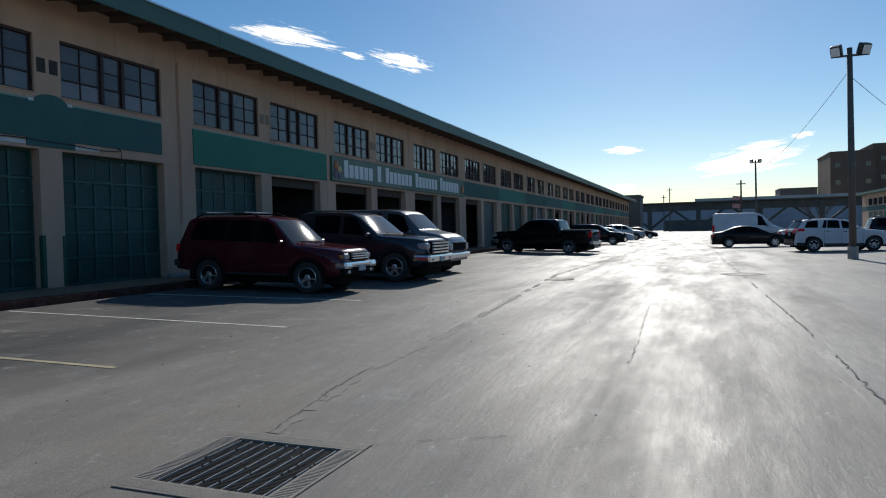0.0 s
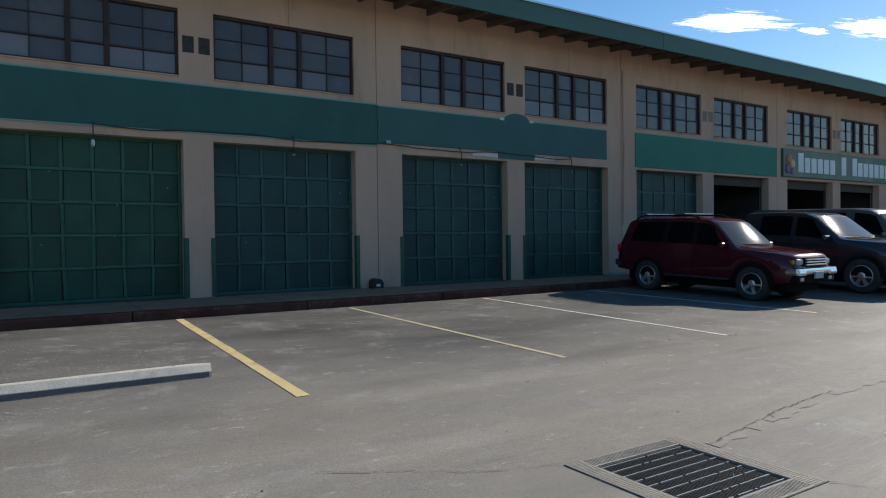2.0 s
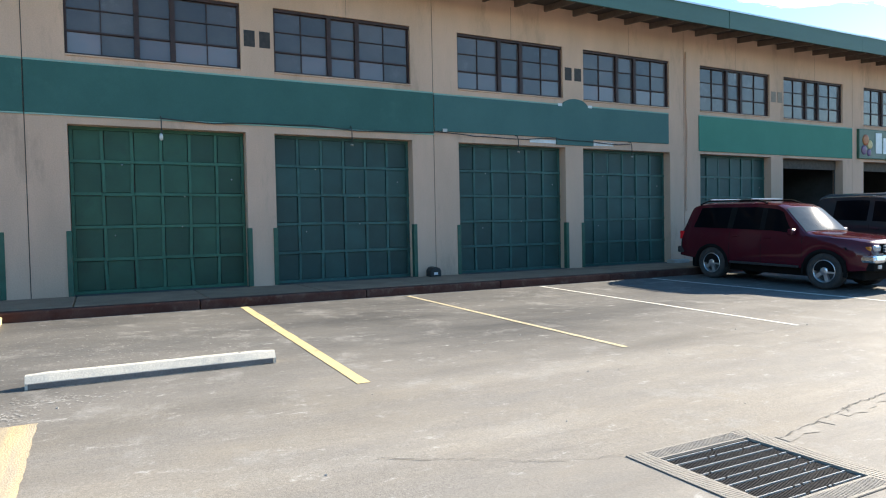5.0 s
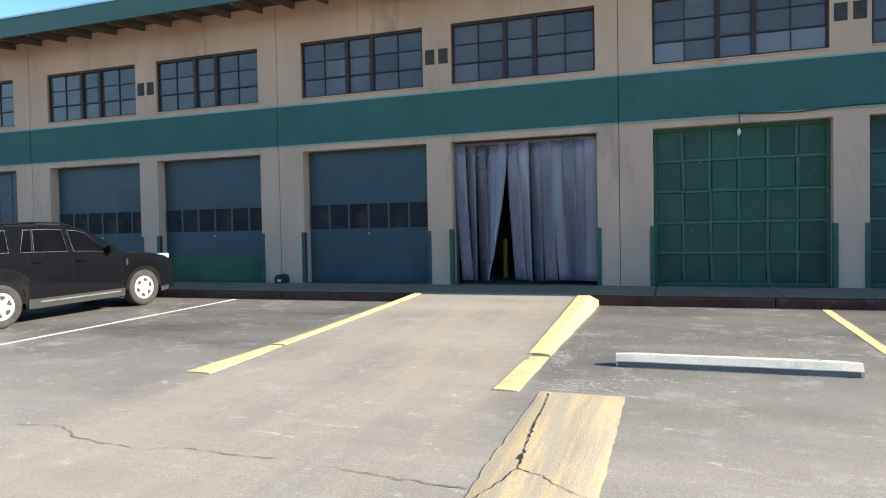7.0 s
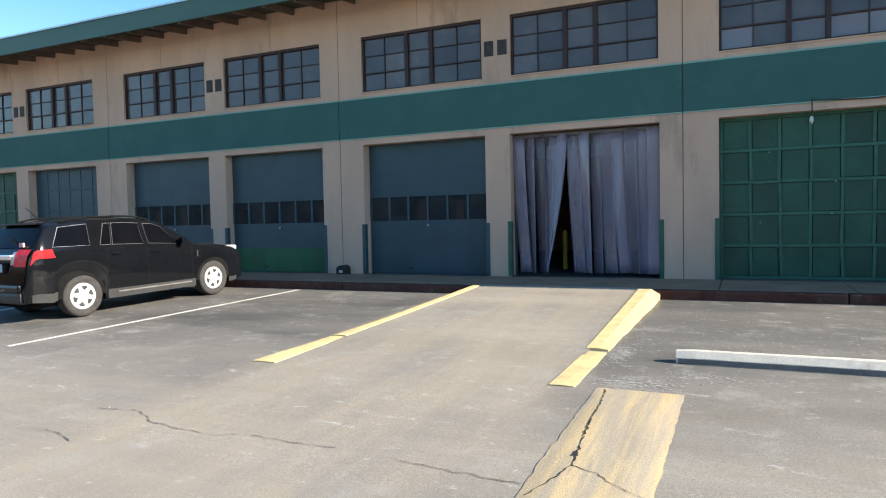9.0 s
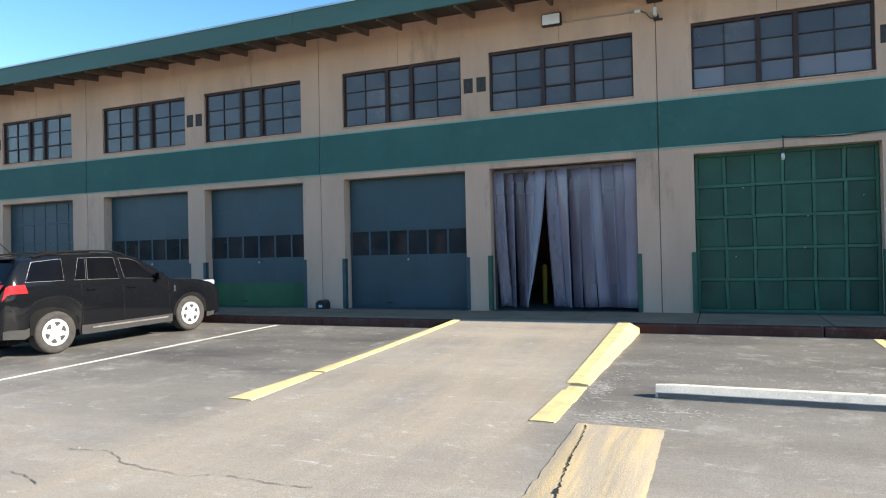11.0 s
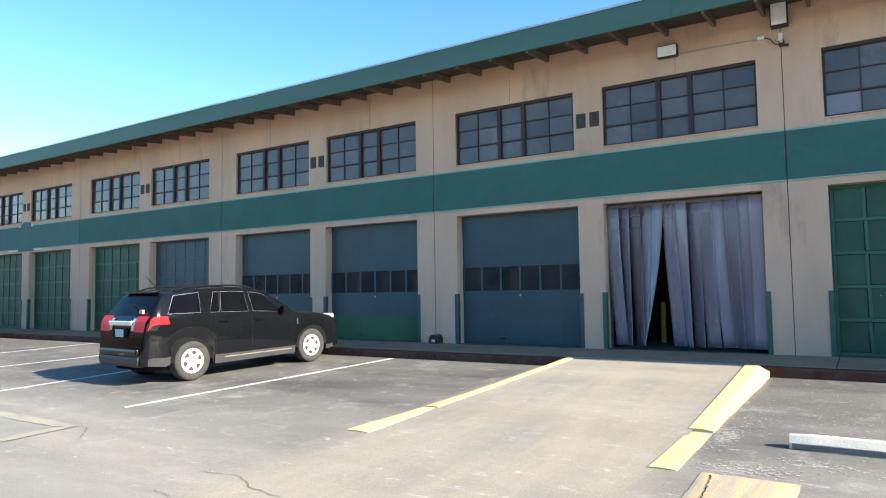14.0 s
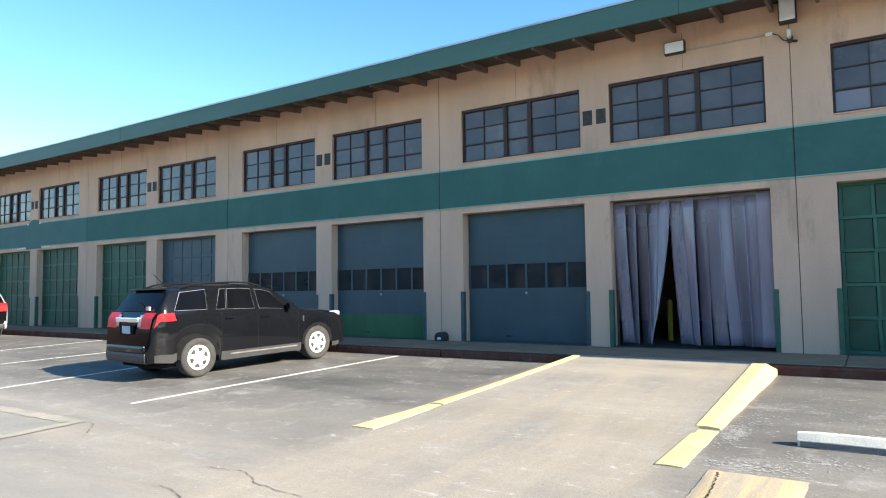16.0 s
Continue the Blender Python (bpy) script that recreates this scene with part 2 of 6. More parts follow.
MAT = dict(
    asphalt=asphalt(),
    crack=material("crack", (0.075, 0.072, 0.067), 0.9, color2=(0.16, 0.155, 0.14), scale=9),
    filler=material("filler", (0.3, 0.275, 0.235), 0.85, color2=(0.23, 0.21, 0.18), scale=7, grain=0.2),
    faded=material("faded", (0.36, 0.325, 0.25), 0.75, color2=(0.26, 0.245, 0.21), scale=2.5, grain=0.15, stain=(0.2, 0.195, 0.18), stain_scale=3),
    patch=material("patch", (0.235, 0.22, 0.19), 0.7, color2=(0.3, 0.275, 0.225), scale=1.5, grain=0.25, bump=0.3),
    ramp=material("ramp", (0.27, 0.24, 0.195), 0.62, color2=(0.19, 0.175, 0.15), scale=1.1, stretch=(0.3, 1, 1), grain=0.22,
                  fine=120, bump=0.25, stain=(0.14, 0.135, 0.125), stain_scale=1.6),
    walk=material("walk", (0.37, 0.235, 0.155), 0.95, color2=(0.27, 0.178, 0.12), scale=1.8, grain=0.16, fine=80, bump=0.2,
                  stain=(0.2, 0.145, 0.105), stain_scale=1.2, spec=0.05),
    kerb=material("kerb", (0.075, 0.030, 0.023), 0.9, color2=(0.11, 0.062, 0.05), scale=2.5, grain=0.2, spec=0.1,
                  stain=(0.17, 0.125, 0.1), stain_scale=4.5),
    concrete=material("concrete", (0.42, 0.40, 0.36), 0.8, color2=(0.34, 0.32, 0.29), scale=4, grain=0.2, fine=70, bump=0.3,
                      stain=(0.24, 0.22, 0.2), stain_scale=3),
    stop=material("stop", (0.64, 0.59, 0.49), 0.75, color2=(0.56, 0.52, 0.44), scale=5, grain=0.12, bump=0.3,
                  stain=(0.36, 0.34, 0.31), stain_scale=4),
    dull_yellow=road_paint("dull_yellow", (0.58, 0.49, 0.31), (0.26, 0.235, 0.19)),
    yellow=road_paint("yellow", (0.74, 0.57, 0.28), (0.3, 0.26, 0.19)),
    pad=material("pad", (0.53, 0.40, 0.22), 0.8, color2=(0.36, 0.305, 0.225), scale=2.2, stretch=(0.22, 3.4, 1), grain=0.2, fine=80,
                 bump=0.5, stain=(0.24, 0.215, 0.175), stain_scale=3.0, lo=0.36, hi=0.58),
    pale=road_paint("pale", (0.8, 0.77, 0.67), (0.3, 0.29, 0.26)),
    wall=material("wall", (0.69, 0.45, 0.325), 0.9, color2=(0.55, 0.365, 0.262), scale=0.8, stretch=(1, 1, 0.3), grain=0.08,
                  fine=45, bump=0.3, stain=(0.36, 0.25, 0.18), stain_scale=1.1, spec=0.2),
    joint=material("joint", (0.07, 0.06, 0.05), 0.9, color2=(0.12, 0.1, 0.085), scale=8),
    # one dark colour for all room surfaces puts the gloom indoors into the paint
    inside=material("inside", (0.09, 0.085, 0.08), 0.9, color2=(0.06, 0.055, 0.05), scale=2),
    band=material("band", (0.025, 0.108, 0.090), 0.75, color2=(0.034, 0.128, 0.108), scale=1.2, grain=0.07, fine=50, bump=0.25,
                  stain=(0.045, 0.145, 0.122), stain_scale=1.3),
    band_green=material("band_green", (0.035, 0.21, 0.145), 0.75, color2=(0.045, 0.235, 0.165), scale=1.2, grain=0.07, bump=0.25),
    band_blue=material("band_blue", (0.042, 0.13, 0.118), 0.75, color2=(0.055, 0.15, 0.135), scale=1.2, grain=0.07, bump=0.25),
    mint=material("mint", (0.19, 0.42, 0.36), 0.8, color2=(0.3, 0.38, 0.31), scale=3, grain=0.1),
    primer=material("primer", (0.75, 0.76, 0.74), 0.7, color2=(0.6, 0.62, 0.6), scale=5),
    fascia=material("fascia", (0.042, 0.108, 0.088), 0.55, color2=(0.052, 0.125, 0.102), scale=0.8, stretch=(1, 0.3, 2), grain=0.06, fine=20,
                    stain=(0.05, 0.135, 0.115), stain_scale=0.8),
    drip=material("drip", (0.62, 0.64, 0.66), 0.3, 0.7, color2=(0.4, 0.42, 0.44), scale=1.5, stretch=(1, 0.6, 1)),
    rafter=material("rafter", (0.19, 0.137, 0.105), 0.85, color2=(0.13, 0.095, 0.072), scale=4, grain=0.12),
    # colour taken well down so the shade under the eaves reads deeper
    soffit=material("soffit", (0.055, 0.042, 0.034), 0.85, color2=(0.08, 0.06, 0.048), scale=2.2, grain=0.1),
    roof=material("roof", (0.11, 0.12, 0.115), 0.85, color2=(0.16, 0.16, 0.15), scale=1.5, grain=0.2),
    door_green=material("door_green", (0.010, 0.062, 0.034), 0.5, color2=(0.018, 0.090, 0.052), scale=1.7, grain=0.06, per_object=0.2,
                        stain=(0.010, 0.040, 0.027), stain_scale=2.6),
    rail_green=material("rail_green", (0.02, 0.105, 0.062), 0.5, color2=(0.034, 0.15, 0.095), scale=3, grain=0.08),
    door_teal=material("door_teal", (0.010, 0.048, 0.041), 0.5, color2=(0.017, 0.072, 0.062), scale=1.7, grain=0.06, per_object=0.2,
                       stain=(0.014, 0.05, 0.044), stain_scale=2.2),
    rail_teal=material("rail_teal", (0.017, 0.075, 0.064), 0.5, color2=(0.034, 0.135, 0.115), scale=3, grain=0.08),
    door_blue=material("door_blue", (0.027, 0.062, 0.074), 0.45, color2=(0.034, 0.075, 0.09), scale=1.4, grain=0.04, per_object=0.08,
                       stain=(0.03, 0.078, 0.112), stain_scale=1.8),
    rail_blue=material("rail_blue", (0.026, 0.068, 0.088), 0.45, color2=(0.034, 0.082, 0.105), scale=3, grain=0.06),
    door_grass=material("door_grass", (0.010, 0.098, 0.036), 0.5, color2=(0.016, 0.12, 0.046), scale=2, grain=0.06, per_object=0.1),
    guard=material("guard", (0.016, 0.088, 0.056), 0.5, color2=(0.028, 0.12, 0.08), scale=5, grain=0.1, stain=(0.1, 0.08, 0.05), stain_scale=5),
    guard_blue=material("guard_blue", (0.026, 0.06, 0.072), 0.5, color2=(0.04, 0.09, 0.1), scale=5, grain=0.1),
    sash=material("sash", (0.03, 0.014, 0.013), 0.6, color2=(0.055, 0.024, 0.02), scale=6, grain=0.1),
    # grey base with paler patches stands in for cloudy sky reflected in the panes
    glass=material("glass", (0.085, 0.075, 0.078), 0.07, color2=(0.125, 0.11, 0.108), scale=0.9, per_object=0.3, spec=0.55, trans=0.1,
                   stain=(0.18, 0.165, 0.155), stain_scale=1.1),
    # lighter pinkish base colour paints in the reflection of brickwork opposite
    pane_low=material("pane_low", (0.16, 0.15, 0.165), 0.08, color2=(0.2, 0.15, 0.155), scale=1.2, per_object=0.3, spec=0.75, trans=0.1),
    pane_dark=material("pane_dark", (0.018, 0.02, 0.024), 0.05, color2=(0.03, 0.03, 0.034), scale=2, spec=0.6, per_object=0.3),
    number=material("number", (0.03, 0.028, 0.026), 0.7, color2=(0.06, 0.05, 0.045), scale=10),
    number_faint=material("number_faint", (0.25, 0.2, 0.16), 0.8, color2=(0.3, 0.25, 0.2), scale=10),
    white_box=material("white_box", (0.78, 0.78, 0.74), 0.5, color2=(0.68, 0.67, 0.63), scale=8),
    lens=material("lens", (0.86, 0.86, 0.88), 0.25, color2=(0.78, 0.79, 0.81), scale=8),
    cable=material("cable", (0.03, 0.03, 0.03), 0.6, color2=(0.05, 0.05, 0.05), scale=9),
    conduit=material("conduit", (0.45, 0.44, 0.42), 0.4, 0.6, color2=(0.38, 0.37, 0.35), scale=9),
    black_plastic=material("black_plastic", (0.016, 0.016, 0.017), 0.5, color2=(0.028, 0.028, 0.028), scale=9),
    label=material("label", (0.75, 0.75, 0.73), 0.6, color2=(0.6, 0.6, 0.6), scale=30),
    steel=material("steel", (0.38, 0.345, 0.29), 0.6, 0.1, color2=(0.31, 0.285, 0.25), scale=8, grain=0.25, fine=90, bump=0.3, spec=0.05),
    grate=material("grate", (0.01, 0.01, 0.011), 0.8, color2=(0.018, 0.016, 0.015), scale=12, grain=0.2, spec=0.0),
    slat=material("slat", (0.035, 0.034, 0.035), 0.7, color2=(0.02, 0.02, 0.02), scale=14, grain=0.2, spec=0.15),
    flake=material("flake", (0.46, 0.445, 0.41), 0.9, color2=(0.33, 0.32, 0.295), scale=20, grain=0.2),
    worn_edge=material("worn_edge", (0.6, 0.59, 0.56), 0.4, 0.3, color2=(0.42, 0.4, 0.37), scale=35),
    pit=material("pit", (0.01, 0.01, 0.01), 0.9, color2=(0.02, 0.02, 0.02), scale=5),
    sign_green=material("sign_green", (0.03, 0.1, 0.06), 0.5, color2=(0.045, 0.13, 0.085), scale=1.0, grain=0.05),
    sign_pale=material("sign_pale", (0.15, 0.2, 0.16), 0.5, color2=(0.06, 0.12, 0.08), scale=0.8),
    sign_white=material("sign_white", (0.82, 0.84, 0.82), 0.5, color2=(0.72, 0.75, 0.74), scale=6),
    sign_red=material("sign_red", (0.42, 0.07, 0.05), 0.5, color2=(0.5, 0.25, 0.06), scale=3.5),
    sign_purple=material("sign_purple", (0.13, 0.07, 0.2), 0.5, color2=(0.2, 0.1, 0.12), scale=8),
    bollard=material("bollard", (0.62, 0.43, 0.04), 0.55, color2=(0.5, 0.34, 0.04), scale=4, grain=0.1),
    pole=material("pole", (0.12, 0.11, 0.1), 0.6, 0.3, color2=(0.18, 0.15, 0.13), scale=3, grain=0.1),
    brick=material("brick", (0.16, 0.1, 0.075), 0.85, color2=(0.12, 0.08, 0.06), scale=0.15, grain=0.12, fine=3),
    brick_pale=material("brick_pale", (0.21, 0.18, 0.165), 0.85, color2=(0.16, 0.14, 0.13), scale=0.2),
    girder=material("girder", (0.06, 0.065, 0.07), 0.7, color2=(0.1, 0.1, 0.1), scale=0.4, grain=0.1),
    parapet=material("parapet", (0.4, 0.42, 0.43), 0.8, color2=(0.32, 0.33, 0.34), scale=0.3),
    shed=material("shed", (0.36, 0.4, 0.47), 0.6, color2=(0.3, 0.34, 0.4), scale=0.25, stretch=(1, 1, 0.2)),
    bark=material("bark", (0.09, 0.07, 0.055), 0.9, color2=(0.14, 0.11, 0.09), scale=6, grain=0.2),
    tyre=material("tyre", (0.03, 0.028, 0.027), 0.85, color2=(0.055, 0.052, 0.048), scale=9, grain=0.2),
    rim=material("rim", (0.55, 0.55, 0.56), 0.28, 0.8, color2=(0.72, 0.72, 0.72), scale=9),
    rim_white=material("rim_white", (0.72, 0.72, 0.72), 0.4, 0.1, color2=(0.62, 0.62, 0.62), scale=9),
    bright_line=material("bright_line", (0.5, 0.5, 0.51), 0.2, 0.8, color2=(0.4, 0.4, 0.41), scale=9),
    hub_dark=material("hub_dark", (0.03, 0.03, 0.03), 0.6, color2=(0.05, 0.05, 0.05), scale=9),
    chrome=material("chrome", (0.75, 0.75, 0.76), 0.17, 1.0, color2=(0.65, 0.65, 0.66), scale=12),
    trim_grey=material("trim_grey", (0.04, 0.04, 0.04), 0.6, color2=(0.05, 0.05, 0.05), scale=5, grain=0.05, spec=0.2),
    auto_glass=material("auto_glass", (0.003, 0.0035, 0.005), 0.03, color2=(0.005, 0.0055, 0.007), scale=2, spec=0.06),
    screen_glass=material("screen_glass", (0.03, 0.04, 0.04), 0.03, color2=(0.05, 0.06, 0.06), scale=2.5, spec=0.22),
    tail_red=material("tail_red", (0.7, 0.010, 0.016), 0.3, color2=(0.85, 0.03, 0.035), scale=16, spec=0.12),
    lamp_clear=material("lamp_clear", (0.4, 0.42, 0.44), 0.08, color2=(0.22, 0.23, 0.25), scale=20, spec=0.8, coat=0.5),
    amber=material("amber", (0.6, 0.2, 0.02), 0.2, color2=(0.5, 0.16, 0.02), scale=20, coat=0.5),
    plate=material("plate", (0.4, 0.5, 0.56), 0.5, color2=(0.3, 0.38, 0.42), scale=25),
    flag_red=material("flag_red", (0.6, 0.05, 0.04), 0.8, color2=(0.7, 0.6, 0.55), scale=3),
    gate=material("gate", (0.004, 0.004, 0.005), 0.15, color2=(0.006, 0.006, 0.007), scale=3, spec=0.06),
    # mottled grey: painted shade and scuffs on the wheel stop, also the car's sill strip
    grime=material("grime", (0.2, 0.19, 0.18), 0.85, color2=(0.11, 0.105, 0.1), scale=4, stretch=(1, 0.4, 1), grain=0.2),
    under=material("under", (0.008, 0.008, 0.008), 0.9, color2=(0.013, 0.013, 0.013), scale=5, spec=0.1),
)


def car_paint(name, color, rough=0.3, metal=0.0, coat=0.4):
    return material(name, color, rough, metal, color2=tuple(c * 0.85 for c in color), scale=1.5, coat=coat, grain=0.04, fine=300, spec=0.06)


PAINT = dict(
    black=car_paint("paint_black", (0.006, 0.0068, 0.0085), 0.12, coat=0.35),
    maroon=car_paint("paint_maroon", (0.085, 0.009, 0.016), 0.2, coat=0.6),
    charcoal=car_paint("paint_charcoal", (0.04, 0.039, 0.045), 0.22, 0.3, 0.7),
    silver=car_paint("paint_silver", (0.4, 0.41, 0.43), 0.3, 0.5),
    white=car_paint("paint_white", (0.72, 0.73, 0.75)),
    slate=car_paint("paint_slate", (0.14, 0.15, 0.17), 0.25, 0.4),
    navy=car_paint("paint_navy", (0.008, 0.009, 0.013)),
)


def strip_vinyl():
    """Scuffed see-through curtain vinyl with a blue cast, some strips cloudier than others."""
    m = material("vinyl", (0.25, 0.21, 0.245), 0.12, color2=(0.38, 0.33, 0.37), scale=1.1, stretch=(1, 2.5, 0.3), spec=0.7,
                 stain=(0.08, 0.08, 0.1), stain_scale=0.8, per_object=0.35)
    n, l = m.node_tree.nodes, m.node_tree.links
    t = n.new("ShaderNodeBsdfTransparent")
    t.inputs[0].default_value = (0.95, 0.9, 0.96, 1)
    oi = n.new("ShaderNodeObjectInfo")
    r = n.new("ShaderNodeMapRange")
    r.inputs[3].default_value, r.inputs[4].default_value = 0.26, 0.62
    l.new(oi.outputs["Random"], r.inputs[0])
    x = n.new("ShaderNodeMixShader")
    l.new(r.outputs[0], x.inputs[0])
    l.new(t.outputs[0], x.inputs[1])
    l.new(n["Principled BSDF"].outputs[0], x.inputs[2])
    l.new(x.outputs[0], n["Material Output"].inputs[0])
    return m


MAT["vinyl"] = strip_vinyl()
# opaque lighter vinyl: the highlight along each cut edge is in the colour
MAT["vinyl_edge"] = material("vinyl_edge", (0.34, 0.34, 0.37), 0.2, color2=(0.2, 0.2, 0.23), scale=2.0)


def cloud_material():
    """Thin cirrus: white where noise is thick, clear elsewhere."""
    m = bpy.data.materials.new("cirrus")
    m.use_nodes = True
    n, l = m.node_tree.nodes, m.node_tree.links
    n.remove(n["Principled BSDF"])
    tc = n.new("ShaderNodeTexCoord")
    mp = n.new("ShaderNodeMapping")
    mp.inputs["Scale"].default_value = (2.2, 5.0, 1)
    l.new(tc.outputs["Object"], mp.inputs["Vector"])
    oi = n.new("ShaderNodeObjectInfo")
    t = n.new("ShaderNodeTexNoise")
    t.noise_dimensions = '4D'
    t.inputs["Scale"].default_value, t.inputs["Detail"].default_value, t.inputs["Roughness"].default_value = 1.1, 10, 0.68
    t.inputs["Distortion"].default_value = 0.7
    sc = n.new("ShaderNodeMath")
    sc.operation, sc.inputs[1].default_value = 'MULTIPLY', 40.0
    l.new(oi.outputs["Random"], sc.inputs[0])
    l.new(sc.outputs[0], t.inputs["W"])
    l.new(mp.outputs[0], t.inputs["Vector"])
    ln = n.new("ShaderNodeVectorMath")
    ln.operation = 'LENGTH'
    l.new(tc.outputs["Object"], ln.inputs[0])
    fall = n.new("ShaderNodeMapRange")
    fall.interpolation_type = 'SMOOTHSTEP'
    fall.inputs[1].default_value, fall.inputs[2].default_value = 0.15, 0.98
    fall.inputs[3].default_value, fall.inputs[4].default_value = 0.28, -0.6
    l.new(ln.outputs["Value"], fall.inputs[0])
    rough = n.new("ShaderNodeMath")
    rough.operation = 'MULTIPLY_ADD'
    rough.inputs[1].default_value, rough.inputs[2].default_value = 2.0, -0.5
    l.new(t.outputs[0], rough.inputs[0])
    ad = n.new("ShaderNodeMath")
    l.new(rough.outputs[0], ad.inputs[0])
    l.new(fall.outputs[0], ad.inputs[1])
    r = n.new("ShaderNodeMapRange")
    r.inputs[1].default_value, r.inputs[2].default_value = 0.46, 0.74
    l.new(ad.outputs[0], r.inputs[0])
    tr, em, mx = n.new("ShaderNodeBsdfTransparent"), n.new("ShaderNodeEmission"), n.new("ShaderNodeMixShader")
    # emission stands in for sunlight on the cloud; the card glows by itself
    em.inputs[0].default_value, em.inputs[1].default_value = (1, 0.98, 0.95, 1), 1.8
    l.new(r.outputs[0], mx.inputs[0])
    l.new(tr.outputs[0], mx.inputs[1])
    l.new(em.outputs[0], mx.inputs[2])
    l.new(mx.outputs[0], n["Material Output"].inputs[0])
    return m


MAT["cirrus"] = cloud_material()


# ------------------------------------------------------------------ building blocks
def mesh_of(bm, name, mat, smooth=False):
    me = bpy.data.meshes.new(name)
    bm.normal_update()
    if smooth:
        for f in bm.faces:
            f.smooth = True
    bm.to_mesh(me)
    bm.free()
    for m in (mat if isinstance(mat, (list, tuple)) else [mat]):
        me.materials.append(MAT.get(m, PAINT.get(m)) if isinstance(m, str) else m)
    return me


def part(name, bm, mat, parent=None, label="", smooth=False, at=None):
    """One mesh object, as a part under parent (or as a thing of its own)."""
    ob = new(name, bm if isinstance(bm, bpy.types.Mesh) else mesh_of(bm, name, mat, smooth))
    if at is not None:
        ob.matrix_basis = at if isinstance(at, Matrix) else Matrix.Translation(at)
    if parent:
        ob.parent = parent
    if label:
        tagged(ob, label)
    return ob


def empty(name, at, label, category, group="", kind=""):
    ob = new(name)
    ob.empty_display_size = 0.2
    ob.matrix_basis = at if isinstance(at, Matrix) else Matrix.Translation(at)
    return tagged(ob, label, category, group, kind)


def box(bm, x0, x1, y0, y1, z0, z1, bevel=0.0, seg=1):
    vs = [bm.verts.new((x, y, z)) for x in (x0, x1) for y in (y0, y1) for z in (z0, z1)]
    fs = [bm.faces.new([vs[i] for i in q]) for q in
          ((0, 1, 3, 2), (4, 6, 7, 5), (0, 4, 5, 1), (2, 3, 7, 6), (0, 2, 6, 4), (1, 5, 7, 3))]
    if bevel:
        es = list({e for f in fs for e in f.edges})
        bmesh.ops.bevel(bm, geom=es, offset=bevel, segments=seg, affect='EDGES', profile=0.6)
    return vs


def boxed(x0, x1, y0, y1, z0, z1, bevel=0.0, seg=1):
    bm = bmesh.new()
    box(bm, x0, x1, y0, y1, z0, z1, bevel, seg)
    return bm


def tube(bm, a, b, ra, rb=None, n=10, caps=True):
    """A tapered cylinder from a to b."""
    a, b = Vector(a), Vector(b)
    rb = ra if rb is None else rb
    q = (b - a).to_track_quat("Z", "Y")
    rings = []
    for p, r in ((a, ra), (b, rb)):
        rings.append([bm.verts.new(p + q @ Vector((r * math.cos(2 * math.pi * i / n), r * math.sin(2 * math.pi * i / n), 0))) for i in range(n)])
    for i in range(n):
        bm.faces.new((rings[0][i], rings[0][(i + 1) % n], rings[1][(i + 1) % n], rings[1][i]))
    if caps:
        bm.faces.new(rings[0][::-1])
        bm.faces.new(rings[1])


def tubed(points, r, n=8):
    """One continuous tube along points."""
    bm = bmesh.new()
    pts = [Vector(p) for p in points]
    rings = []
    for i, p in enumerate(pts):
        d = (pts[min(i + 1, len(pts) - 1)] - pts[max(i - 1, 0)]).normalized()
        side = d.cross(Vector((0.13, 0.21, 0.97)) if abs(d.z) < 0.9 else Vector((0, 1, 0.1))).normalized()
        up = side.cross(d)
        rings.append([bm.verts.new(p + r * (side * math.cos(2 * math.pi * k / n) + up * math.sin(2 * math.pi * k / n))) for k in range(n)])
    for a, b in zip(rings, rings[1:]):
        for k in range(n):
            bm.faces.new((a[k], a[(k + 1) % n], b[(k + 1) % n], b[k]))
    bm.faces.new(rings[0][::-1])
    bm.faces.new(rings[-1])
    bmesh.ops.recalc_face_normals(bm, faces=bm.faces)
    return bm


def lathe(bm, profile, n=28, axis="y"):
    """Turn (radius, along) pairs about an axis through the origin."""
    rings = []
    for r, h in profile:
        ring = []
        for i in range(n):
            a = 2 * math.pi * i / n
            p = (r * math.cos(a), h, r * math.sin(a)) if axis == "y" else (r * math.cos(a), r * math.sin(a), h)
            ring.append(bm.verts.new(p))
        rings.append(ring)
    for k in range(len(rings) - 1):
        for i in range(n):
            bm.faces.new((rings[k][i], rings[k][(i + 1) % n], rings[k + 1][(i + 1) % n], rings[k + 1][i]))
    return rings


def lerp(x, pairs):
    """Piecewise linear through (x, value) pairs."""
    if x <= pairs[0][0]:
        return pairs[0][1]
    for (a, va), (b, vb) in zip(pairs, pairs[1:]):
        if x <= b:
            return va + (vb - va) * (x - a) / (b - a)
    return pairs[-1][1]


# ------------------------------------------------------------------ ground, sidewalk, ramp, paint
FACE, PITCH, FIRST = -14.0, 8.110, -1.020     # front of the building, bay length, one bay joint
SHIFT = {-7: -0.30, -6: -0.28, -5: -0.25, -4: -0.21, -3: -0.10, -2: -0.010, 0: -0.079, 1: -0.046, 2: -0.009}     # bays that were set out a little short
KERB, WALK_Z = -11.87, 0.43
Y0, Y1 = FIRST - 7 * PITCH, FIRST + 18 * PITCH
rng = random.Random(7)


def bay(k):
    """Where bay k begins along the front."""
    return FIRST + k * PITCH + SHIFT.get(k, 0.0)


def gz(x):
    """Height of the yard: level lane, rising towards the building."""
    return min(max((-3.5 - x) * 0.0308, 0.0), 0.265)


